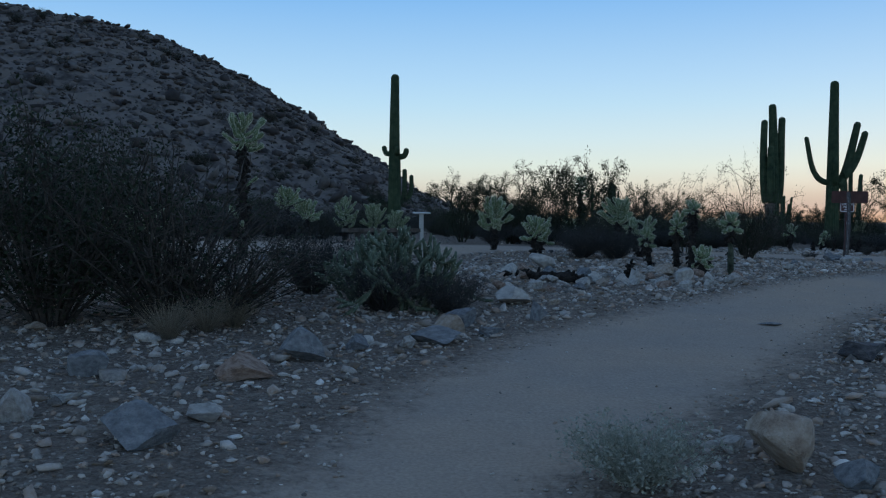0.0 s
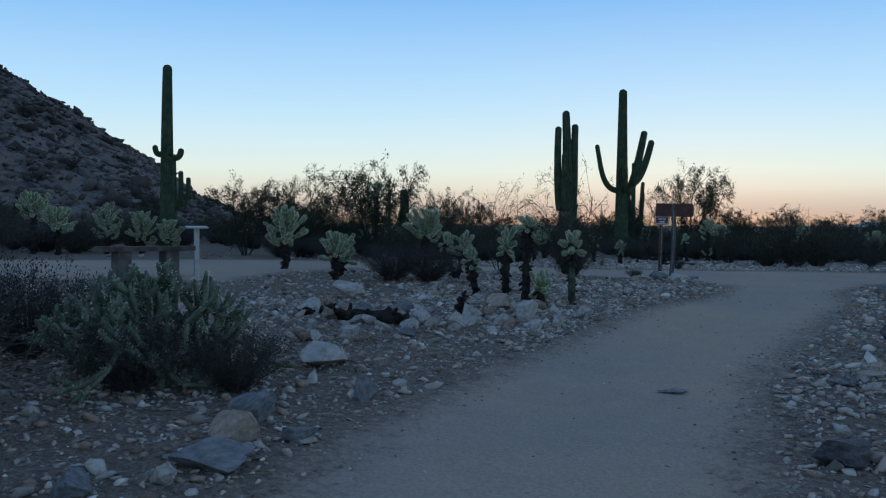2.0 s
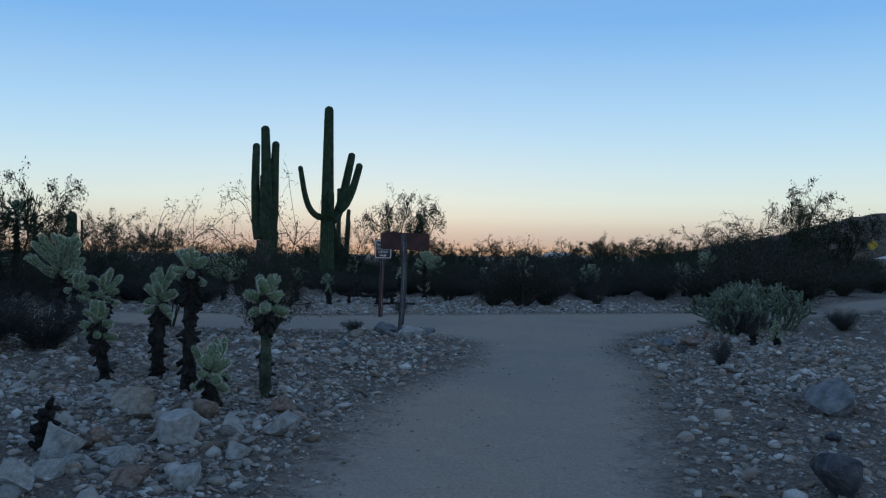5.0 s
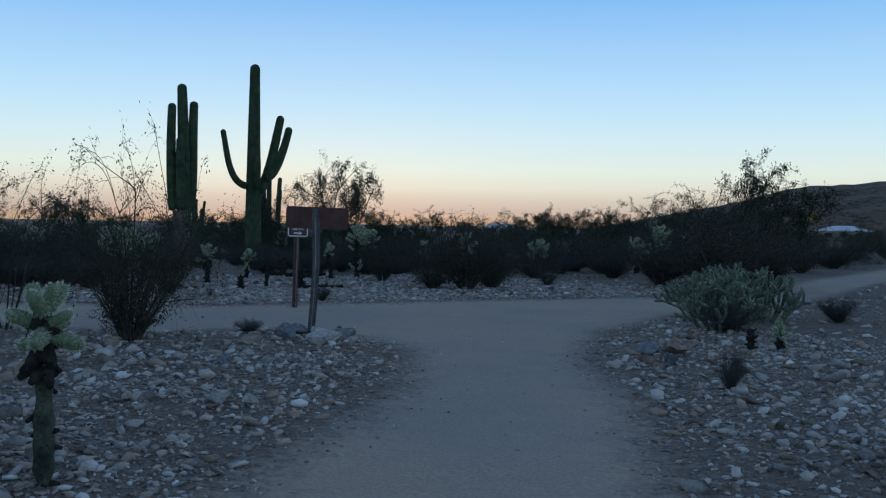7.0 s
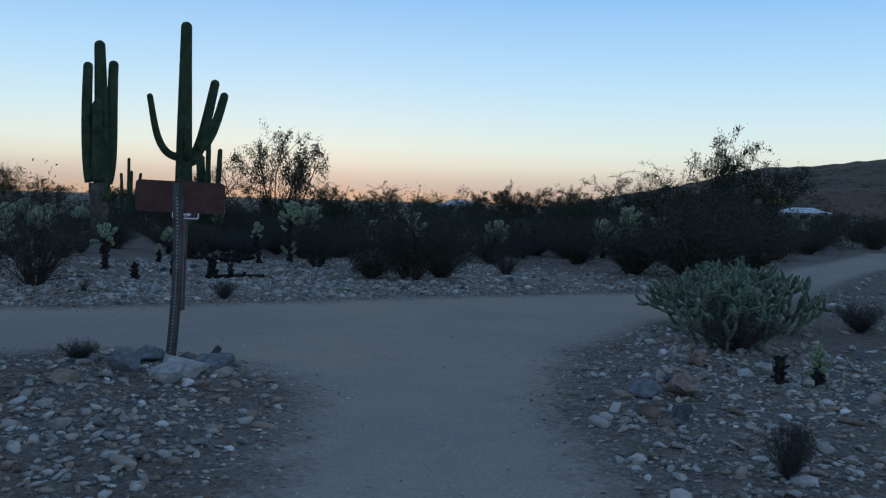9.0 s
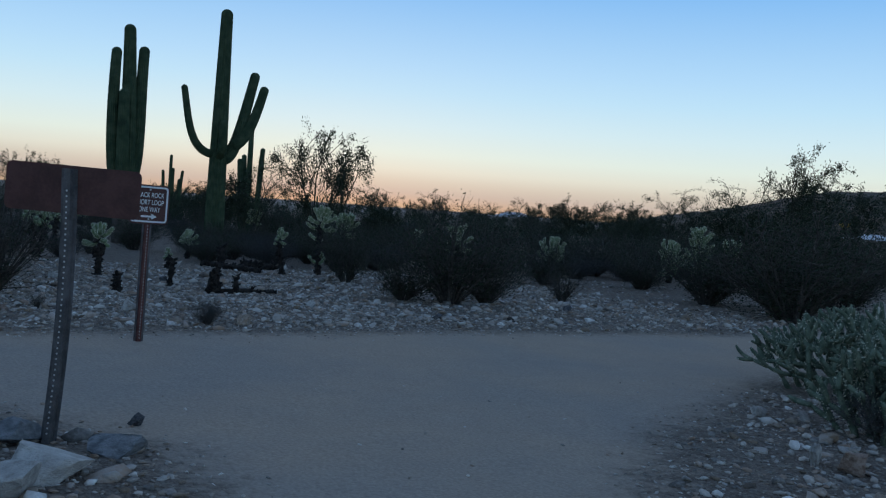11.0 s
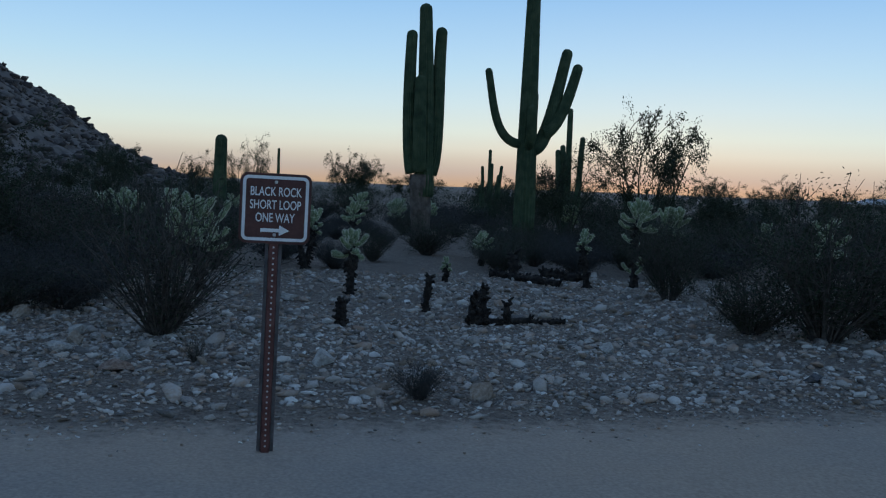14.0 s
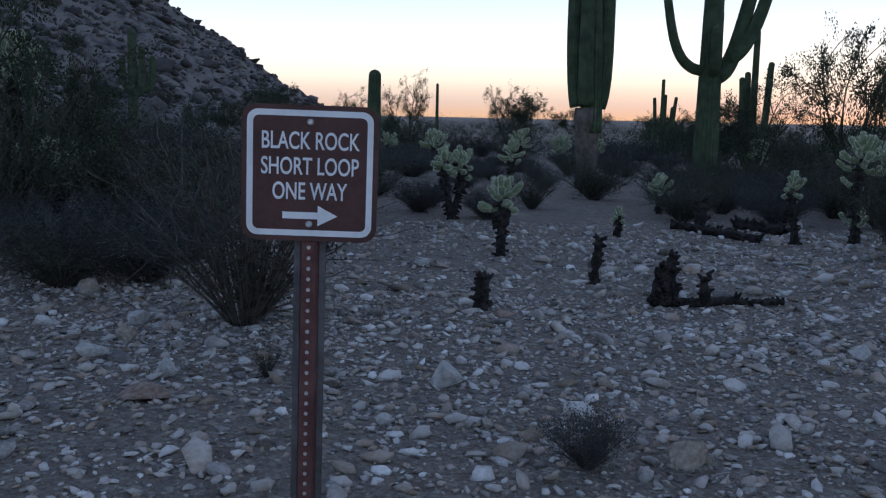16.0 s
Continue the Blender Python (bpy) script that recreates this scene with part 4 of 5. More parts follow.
# ---- dead cholla stems ----
stump(9.84, 24.85, 0.20, 0.05, "short black dead cholla stump on gravel", 1)
stump(10.92, 26.15, 0.36, 0.04, "black dead cholla stump standing on gravel", 2)
stump(11.18, 25.24, 0.29, 0.055, "black knobbly dead cholla stump by a fallen stem", 3)
stump(11.38, 25.53, 0.32, 0.05, "black knobbly dead cholla stump by a fallen stem", 4)
stump(11.53, 25.20, 0.22, 0.04, "short black dead cholla stump by a fallen stem", 5)
stump(13.35, 30.48, 0.38, 0.07, "black dead cholla stump beside a fallen stem", 6)
stump(11.52, 15.39, 0.20, 0.04, "short black dead cholla stump among stones", 7)
stump(2.49, 12.46, 0.21, 0.05, "short black dead cholla stump among stones", 8)
log((11.14, 25.20), (11.79, 25.27), 0.036, "fallen black dead cholla stem on gravel", 1)
log((11.79, 25.27), (12.19, 25.35), 0.026, "thin fallen black cholla stem on gravel", 2)
log((13.07, 30.73), (13.70, 29.50), 0.060, "fallen black dead cholla stem on gravel", 3, 40)
log((14.07, 31.18), (14.47, 30.58), 0.070, "fallen black dead cholla stem near a cholla", 4)
log((1.20, 12.28), (1.81, 11.85), 0.062, "fallen dark dead cholla stem among rocks", 5, 16)
log((0.91, 12.69), (1.22, 13.01), 0.043, "thin dark dead cholla branch among rocks", 6)

# ---- bushes: a few kinds, then copies ----
CRE = [creosote_kind(101 + i, 1.0, 1.15, 54, 9, 8200, M_STEM, M_LEAF, 0.0105, spreadf=0.035) for i in range(3)]
SPARSE = [creosote_kind(111 + i, 1.0, 1.0, 52, 7, 2400, M_STEM, M_LEAF, 0.010, "sparse_creosote_bush", label="sparse creosote bush of bare dark stems") for i in range(2)]
GREY = [creosote_kind(121 + i, 1.0, 2.2, 110, 8, 11000, M_GREYTWIG, M_GREYLEAF, 0.017, "bursage_shrub", 0.06, "low grey twiggy bursage shrub") for i in range(3)]
TREE = [tree_kind(131 + i, 3.0, 3.4, "palo_verde", "airy dark palo verde with fine leafy twigs", M_LEAF, leaves_per=46, leaf=0.023) for i in range(3)]
TUFT = creosote_kind(141, 1.0, 1.6, 150, 3, 0, M_STRAW, M_STRAW, 0.02, "dry_grass_tuft", label="tuft of dry straw-coloured grass", category="grass")
BRUSH = creosote_kind(142, 1.0, 1.9, 150, 6, 3500, M_PALEBRUSH, M_PALEBRUSH, 0.03, "pale_brush", 0.06, "small pale dry brittle shrub beside the trail")
WAND, WAND_H, WAND_W = tree_kind(143, 2.2, 2.2, "wand_shrub", "tall airy shrub of thin arching leafless wands", M_LEAF, 7, 8, 0.013, 0.5, "bush", 0.4)
first = {}


def put(kind, x, y, h, w, turn, native=(1.0, 1.0), label="", sink=0.0):
    """Places the kind itself the first time, later copies of it."""
    m = at(x, y, turn, (w / native[1], w / native[1], h / native[0]), sink)
    if kind.name not in first:
        first[kind.name] = True
        kind.matrix_world = m
        ob = kind
    else:
        ob = copy_thing(kind, Matrix.Identity(4))
        ob.matrix_world = m
    return tagged(ob, label)


put(SPARSE[0], 8.34, 24.34, 1.21, 1.51, 20, (1, 1.0))
put(CRE[0], 5.86, 18.03, 1.14, 1.05, 0, (1, 1.15))
put(WAND, 5.85, 18.05, 2.0, 1.7, 0, (WAND_H, WAND_W))
put(WAND, 5.0, 19.2, 1.7, 1.9, 140, (WAND_H, WAND_W))
put(CRE[1], 14.49, 24.42, 1.38, 1.80, 40, (1, 1.1))
put(SPARSE[1], 17.56, 25.40, 0.62, 0.80, 60, (1, 1.0))
put(CRE[2], 14.75, 28.06, 1.03, 1.13, 90, (1, 1.1))
put(CRE[1], 20.29, 22.75, 1.80, 3.00, 130, (1, 1.1))
put(CRE[0], 22.38, 24.35, 1.90, 2.60, 200, (1, 1.1))
put(CRE[0], -3.16, 8.21, 1.77, 2.22, 75, (1, 1.1), "big dark creosote bush with bare sprawling stems")
put(SPARSE[0], -2.22, 8.25, 1.40, 2.05, 200, (1, 1.0), "sprawling half-dead creosote of grey stems")
put(SPARSE[1], -1.83, 8.47, 0.88, 1.97, 300, (1, 1.0), "sprawling half-dead creosote of grey stems")
put(CRE[2], -4.30, 8.40, 1.70, 2.20, 10, (1, 1.1))
put(CRE[1], -4.06, 11.55, 1.61, 2.04, 260, (1, 1.1))
put(GREY[0], -1.30, 10.41, 0.68, 1.04, 0, (1, 2.2))
put(GREY[1], -0.48, 9.27, 0.46, 1.09, 40, (1, 2.2))
put(GREY[2], 0.16, 9.20, 0.39, 0.77, 90, (1, 2.2))
put(GREY[1], 2.59, 17.00, 0.54, 1.18, 0, (1, 2.2))
put(GREY[2], 3.16, 16.92, 0.50, 1.09, 120, (1, 2.2))
put(GREY[0], 9.92, 21.93, 0.22, 0.34, 30, (1, 2.2), "small dark grey shrub on gravel")
put(SPARSE[1], 8.61, 23.11, 0.18, 0.14, 0, (1, 1.0), "tiny dry twiggy sprig on gravel")
put(GREY[1], 9.20, 13.86, 0.29, 0.27, 0, (1, 2.2), "small grey-brown shrub on gravel")
put(GREY[2], 15.61, 16.95, 0.34, 0.70, 0, (1, 2.2))
put(TUFT, -2.02, 7.63, 0.3, 0.55, 0, (1, 1.6))
put(TUFT, -1.81, 7.94, 0.3, 0.55, 60, (1, 1.6))
put(TUFT, -1.65, 8.24, 0.3, 0.55, 130, (1, 1.6))
put(BRUSH, 0.86, 4.25, 0.27, 0.64, 0, (1, 1.9))
put(GREY[1], 12.65, 16.57, 0.40, 0.81, 60, (1, 2.2))
put(GREY[0], 7.08, 18.11, 0.14, 0.31, 0, (1, 2.2), "small dark grey shrub at the trail edge")
for tx, ty, th, tw, k, tn in ((20.9, 41.3, 4.0, 3.8, 0, 0), (19.0, 42.6, 3.0, 3.2, 2, 50), (22.9, 40.4, 1.9, 2.6, 1, 250), (39.5, 36.5, 5.2, 5.6, 1, 40), (38.0, 37.6, 3.6, 4.6, 2, 140), (41.8, 35.9, 3.9, 5.0, 0, 240), (2.18, 28.40, 2.5, 2.6, 2, 80), (3.35, 28.02, 2.2, 2.4, 1, 15), (0.77, 29.19, 2.1, 2.6, 0, 55), (4.35, 28.83, 2.7, 2.8, 0, 120), (5.71, 27.94, 2.2, 2.2, 1, 200), (10.71, 64.28, 3.6, 2.6, 2, 10), (14.60, 56.28, 2.8, 2.4, 0, 300),
                              (32.33, 51.95, 2.6, 2.6, 1, 90), (37.01, 59.17, 2.5, 2.6, 2, 150), (20.53, 49.99, 2.3, 2.8, 1, 30), (-3.15, 61.93, 3.0, 4.0, 2, 60), (4.57, 59.96, 2.6, 3.0, 0, 77), (38.53, 36.50, 2.6, 5.5, 0, 20), (44.54, 47.54, 3.6, 5.5, 2, 310), (22.46, 40.53, 1.9, 2.6, 1, 160)):
    kind, hh, ww = TREE[k]
    put(kind, tx, ty, th, tw, tn, (hh, ww))

r = np.random.default_rng(77)
spots = []


def clear(x, y):
    if float(trail_side(np.array([x]), np.array([y]))[0]) > -0.7:
        return False
    if -1.5 < x < 26 and y < 32.5 - 0.28 * max(0, x - 16):
        return False
    if x <= -1.5 and y < 10.5:
        return False
    if 25 <= x < 60 and 16 < y < 27:
        return False
    if -4.2 < x <= -1 and 10 < y < 27:
        return False
    return True


tries = 0
while len(spots) < 300 and tries < 12000:
    tries += 1
    x, y = r.uniform(-20, 46), 10 + 46 * r.random()
    if not clear(x, y) or any((x - p) ** 2 + (y - q) ** 2 < 1.0 for p, q in spots):
        continue
    spots.append((x, y))
    u = r.random()
    hh = r.uniform(0.75, 1.5)
    if 5 < x < 19 and y < 50:
        hh *= 0.62
    if u < (0.15 if 5 < x < 19 and y < 50 else 0.42):
        put(CRE[r.integers(0, 3)], x, y, hh, hh * r.uniform(1.3, 2.0), r.uniform(0, 360), (1, 1.15))
    elif u < 0.94:
        put(GREY[r.integers(0, 3)], x, y, hh * 0.6, hh * r.uniform(1.2, 2.0), r.uniform(0, 360), (1, 2.2))
    else:
        kind, a0, b0 = TREE[r.integers(0, 3)]
        put(kind, x, y, hh * 1.45, hh * 1.9, r.uniform(0, 360), (a0, b0))


def scrub(name, count, leaf_mat, leaf, per, place, seed, label):
    """A far belt of low shrubs, too many to count: leafy domes with twigs, as one mesh."""
    q = np.random.default_rng(seed)
    s = Soup()
    k = tried = 0
    while k < count and tried < count * 30:
        tried += 1
        x, y, h, w = place(q)
        if not clear(x, y):
            continue
        k += 1
        n = int(per)
        d = q.normal(size=(n, 3))
        d /= np.linalg.norm(d, axis=1)[:, None]
        d[:, 2] = abs(d[:, 2])
        rad = q.uniform(0.35, 1.0, n)[:, None] ** 0.5 * (1 + 0.25 * np.sin(4 * np.arctan2(d[:, 1], d[:, 0]) + k))[:, None]
        p = d * rad * np.array([w / 2, w / 2, h]) + np.array([x, y, gz(x, y)])
        s.leaves(p, leaf * (0.7 + 0.25 * h), q, 1.5)
    part(name, s.mesh(name), leaf_mat, None, label, "stuff")["category"] = "scrub"


def near_belt(q):
    a, d = radians(q.uniform(-50, 75)), q.uniform(30, 55)
    return 9 + d * math.sin(a), 15 + d * math.cos(a), q.uniform(0.3, 0.7), q.uniform(0.7, 1.8)


def far_belt(q):
    d, a = 42 + 110 * q.random() ** 1.3, radians(q.uniform(-32, 75))
    return 8 + d * math.sin(a), 12 + d * math.cos(a), q.uniform(0.7, 1.7), q.uniform(1.4, 4.2)


scrub("near_scrub", 360, M_GREYLEAF, 0.017, 700, near_belt, 21, "low dark grey shrubs covering the desert floor")
scrub("far_scrub", 560, M_LEAF, 0.036, 760, far_belt, 22, "dark green desert scrub stretching into the distance")
low = []
while len(low) < 75:
    x, y = r.uniform(2, 24), r.uniform(31.5, 46)
    if any((x - p) ** 2 + (y - q) ** 2 < 0.8 for p, q in low) or abs(x - 12.2) < 1.5 and y < 36:
        continue
    low.append((x, y))
    s = r.uniform(0.32, 0.62)
    put(GREY[r.integers(0, 3)], x, y, s, s * r.uniform(2.0, 3.0), r.uniform(0, 360), (1, 2.2))
for x, y, h, w in ((5.6, 27.2, 1.2, 1.7), (4.6, 25.4, 1.0, 1.5), (6.3, 29.3, 1.3, 2.0), (7.4, 31.0, 1.1, 1.9), (3.4, 30.2, 1.4, 2.2), (16.4, 31.6, 1.1, 1.6), (18.6, 30.6, 0.9, 1.7), (20.8, 29.6, 1.0, 1.9), (23.5, 29.2, 1.1, 2.0), (13.1, 35.5, 0.8, 1.5)):
    put(CRE[r.integers(0, 3)], x, y, h, w, r.uniform(0, 360), (1, 1.15))
low = []
while len(low) < 24:
    x, y = r.uniform(1.5, 8.2), r.uniform(25.6, 32.5)
    if float(trail_side(np.array([x]), np.array([y]))[0]) > -0.6 or any((x - p) ** 2 + (y - q) ** 2 < 0.7 for p, q in low):
        continue
    low.append((x, y))
    s = r.uniform(0.35, 0.7)
    put(GREY[r.integers(0, 3)], x, y, s, s * r.uniform(1.8, 2.6), r.uniform(0, 360), (1, 2.2))
for x, y, h, w in ((8.7, 30.6, 0.95, 1.6), (7.1, 27.6, 0.95, 1.5), (2.4, 28.8, 1.3, 2.0), (6.9, 25.4, 0.5, 1.1), (14.0, 24.9, 0.7, 1.3), (15.3, 24.6, 0.9, 1.4), (21.6, 25.6, 1.3, 2.2), (23.6, 24.0, 1.5, 2.4), (18.9, 33.5, 1.0, 2.0), (25.5, 33.0, 1.2, 2.6), (28.5, 34.0, 1.3, 2.8), (13.6, 32.0, 0.55, 1.2), (17.3, 35.0, 0.9, 2.0)):
    put(CRE[r.integers(0, 3)], x, y, h, w, r.uniform(0, 360), (1, 1.15))
far_trees = 0
while far_trees < 34:
    d, a = r.uniform(34, 78), radians(r.uniform(-16, 62))
    x, y = 9 + d * math.sin(a), 15 + d * math.cos(a)
    if not clear(x, y) or y > 54 and x < 3:
        continue
    far_trees += 1
    kind, a0, b0 = TREE[r.integers(0, 3)]
    s = r.uniform(1.5, 2.5) * (0.75 + d / 130)
    put(kind, x, y, s, s * r.uniform(1.0, 1.6), r.uniform(0, 360), (a0, b0))
# scrub on the right side and on the hill's foot
for i in range(70):
    x, y = r.uniform(44, 92), r.uniform(32, 66)
    s = r.uniform(0.9, 1.9)
    put(CRE[i % 3], x, y, s, s * r.uniform(1.3, 2.1), r.uniform(0, 360), (1, 1.15))
for i in range(26):
    x, y = r.uniform(16, 40), r.uniform(2, 15.5)
    put((CRE + GREY)[r.integers(0, 6)], x, y, r.uniform(0.5, 1.3), r.uniform(0.9, 2.0), r.uniform(0, 360), (1, 1.4))
for i in range(110):
    x, y = r.uniform(-75, 3), r.uniform(57, 127)
    z = float(hill_z(np.array([x]), np.array([y]))[0])
    if z < gz(x, y) + 0.3:
        continue
    s = r.uniform(0.6, 1.5)
    ob = copy_thing(CRE[i % 3], Matrix.Identity(4))
    ob.matrix_world = at(x, y, r.uniform(0, 360), (s * 1.3, s * 1.3, s), 0.2, z)

# ---- signs ----
sign_post = tagged(new("loop_sign"), "brown one-way trail sign on a perforated channel post", "sign")
sign_post.matrix_world = Matrix.LocRotScale((8.955, 20.875, gz(8.955, 20.875)), Euler((radians(0.5), radians(1.0), radians(-3))), None)
TOP = 1.853 - gz(8.955, 20.875)
part("post", u_post(-0.15, TOP - 0.01), M_MAROON, sign_post, "maroon perforated steel channel post")
flange = Soup()
for sx in (-1, 1):
    flange.box(sx * 0.030 - 0.0075, 0.0235, -0.1, sx * 0.030 + 0.0075, 0.0255, TOP - 0.02)
part("flange", flange.mesh("flange"), M_POST, sign_post, "grey worn post flanges")
hm = hole_mesh()
for k in range(38):
    z = 0.03 + k * 0.0254
    if z < TOP - 0.33:
        part("hole", hm, M_POST, sign_post).matrix_basis = Matrix.Translation((0, -0.0003, z))
SW = 0.316
plate, _ = flat_plate(SW, SW, 0.034, 0.003)
panel = part("panel", plate.mesh("panel"), M_BROWN, sign_post, "brown square sign panel with rounded corners")
panel.matrix_basis = Matrix.Translation((0, -0.006, TOP - SW / 2))
so, po = flat_plate(SW - 0.024, SW - 0.024, 0.026, 0.001)
si, pi_ = flat_plate(SW - 0.052, SW - 0.052, 0.014, 0.001)
n = len(po)
ring = Soup()
ring.add([(x, -0.0008, z) for x, z in po] + [(x, -0.0008, z) for x, z in pi_] + [(x, 0.0004, z) for x, z in po] + [(x, 0.0004, z) for x, z in pi_],
         [(i, n + i, n + (i + 1) % n, (i + 1) % n) for i in range(n)] + [(i, (i + 1) % n, 2 * n + (i + 1) % n, 2 * n + i) for i in range(n)] + [(n + i, 3 * n + i, 3 * n + (i + 1) % n, n + (i + 1) % n) for i in range(n)])
part("border", ring.mesh("border"), M_WHITE, panel, "white border line")
letters("BLACK ROCK", 0.0565, 0.655, M_WHITE, panel, 0.0, 0.057, -0.0009)
letters("SHORT LOOP", 0.0565, 0.655, M_WHITE, panel, 0.0, -0.002, -0.0009)
letters("ONE WAY", 0.0565, 0.655, M_WHITE, panel, 0.0, -0.060, -0.0009)
arrow = Soup()
arrow.add([(-0.062, -0.0009, -0.106), (0.022, -0.0009, -0.106), (0.022, -0.0009, -0.090), (-0.062, -0.0009, -0.090), (0.020, -0.0009, -0.122), (0.066, -0.0009, -0.098), (0.020, -0.0009, -0.074)], [(0, 1, 2, 3), (4, 5, 6)])
part("arrow", arrow.mesh("arrow"), M_WHITE, panel, "white arrow pointing right")
for z in (0.119, -0.118):
    bs = Soup()
    bs.tube([(0, -0.006, 0), (0, -0.002, 0), (0, 0.002, 0)], [0.005, 0.008, 0.008], 10)
    part("bolt", bs.mesh("bolt"), M_STEEL, panel).matrix_basis = Matrix.Translation((0, 0, z))

board = tagged(new("trail_board"), "brown trail board seen from its blank back, on a bent post", "sign")
BZ = gz(7.655, 17.85)
board.matrix_world = Matrix.LocRotScale((7.655, 17.85, BZ), Euler((0, radians(1.5), radians(-37))), None)
BT = 1.893 - BZ
part("post", u_post(-0.15, BT - 0.015, lambda z: 0.025 * math.sin(z * 2.4) - 0.02), M_POST, board, "grey perforated steel channel post, slightly bent")
for k in range(46):
    z = 0.05 + k * 0.0254
    if z < BT - 0.03:
        part("hole", hm, M_STEEL, board).matrix_basis = Matrix.Translation((0.025 * math.sin(z * 2.4) - 0.02, -0.0003, z))
pl, _ = flat_plate(0.645, 0.225, 0.03, 0.004)
part("panel", pl.mesh("panel"), M_BROWN, board, "blank dark brown sign back").matrix_basis = Matrix.Translation((0, 0.032, BT - 0.1125))

# ---- bench, pedestal and far things ----
bench = tagged(new("bench"), "dark slab bench on two block legs beside the path", "bench")
bench.matrix_world = at(-1.00, 17.65, 24)
s = Soup()
s.box(-0.70, -0.19, 0.38, 0.70, 0.19, 0.45)
b_ = part("seat", s.mesh("seat"), M_SAGUARO_WOOD, bench)
for sx in (-0.36, 0.36):
    s = Soup()
    s.box(sx - 0.10, -0.15, -0.08, sx + 0.10, 0.15, 0.38)
    part("leg", s.mesh("leg"), M_CONC, bench)
stand = tagged(new("pedestal_sign"), "pale metal pedestal with a small tilted plaque", "sign")
stand.matrix_world = at(-0.27, 17.85, 10)
s = Soup()
s.box(-0.036, -0.036, -0.1, 0.036, 0.036, 0.74)
part("post", s.mesh("post"), M_PALEPOST, stand)
s = Soup()
s.add([(-0.16, -0.11, 0.735), (0.16, -0.11, 0.735), (0.16, 0.11, 0.755), (-0.16, 0.11, 0.755), (-0.16, -0.11, 0.753), (0.16, -0.11, 0.753), (0.16, 0.11, 0.775), (-0.16, 0.11, 0.775)],
      [(0, 3, 2, 1), (4, 5, 6, 7), (0, 1, 5, 4), (1, 2, 6, 5), (2, 3, 7, 6), (3, 0, 4, 7)])
part("plaque", s.mesh("plaque"), M_PALEPOST, stand, "pale tilted plaque")

for hxp, hyp, hw, hd, hh, tn in ((96, 125, 5.5, 5, 1.2, 30), (133.2, 89.4, 7, 5, 1.5, 55)):
    hut = tagged(new("park_shelter"), "pale low-roofed park building far across the scrub", "building", "park buildings")
    s = Soup()
    s.box(-hw / 2, -hd / 2, -0.3, hw / 2, hd / 2, hh)
    part("wall", s.mesh("wall"), M_WALL, hut)
    s = Soup()
    s.add([(-hw * 0.6, -hd * 0.6, hh), (hw * 0.6, -hd * 0.6, hh), (hw * 0.6, hd * 0.6, hh), (-hw * 0.6, hd * 0.6, hh), (-hw * 0.2, 0, hh + 0.8), (hw * 0.2, 0, hh + 0.8)],
          [(0, 3, 2, 1), (0, 1, 5, 4), (2, 3, 4, 5), (1, 2, 5), (3, 0, 4)])
    part("roof", s.mesh("roof"), M_ROOF, hut)
    for k in (-1, 0, 1):
        s = Soup()
        s.box(k * hw * 0.3 - 0.5, -hd / 2 - 0.03, hh * 0.4, k * hw * 0.3 + 0.5, -hd / 2 + 0.02, hh * 0.8)
        part("window", s.mesh("window"), M_GLASSDARK, hut)
    hut.matrix_world = at(hxp, hyp, -tn)
rail = tagged(new("guard_rail"), "long pale rail beside a far road", "rail")
s = Soup()
s.box(-7, -0.04, 1.35, 7, 0.04, 1.5)
part("beam", s.mesh("beam"), M_ROOF, rail)
for k in range(8):
    s = Soup()
    s.box(-6.8 + k * 1.93, 0.04, -0.3, -6.65 + k * 1.93, 0.16, 1.6)
    part("post", s.mesh("post"), M_CONC, rail)
rail.matrix_world = at(76, 97, -28)
warn = tagged(new("road_sign"), "yellow diamond warning sign on a post far off", "sign")
s = Soup()
s.tube([(0, 0, -0.2), (0, 0, 3.0)], [0.04, 0.04], 8)
part("post", s.mesh("post"), M_POST, warn)
pl, _ = flat_plate(0.9, 0.9, 0.06, 0.01)
dm = part("panel", pl.mesh("panel"), M_YELLOW, warn, "yellow diamond panel")
dm.matrix_basis = Matrix.Translation((0, -0.05, 3.0)) @ Matrix.Rotation(radians(45), 4, "Y")
warn.matrix_world = at(96, 70, -52)

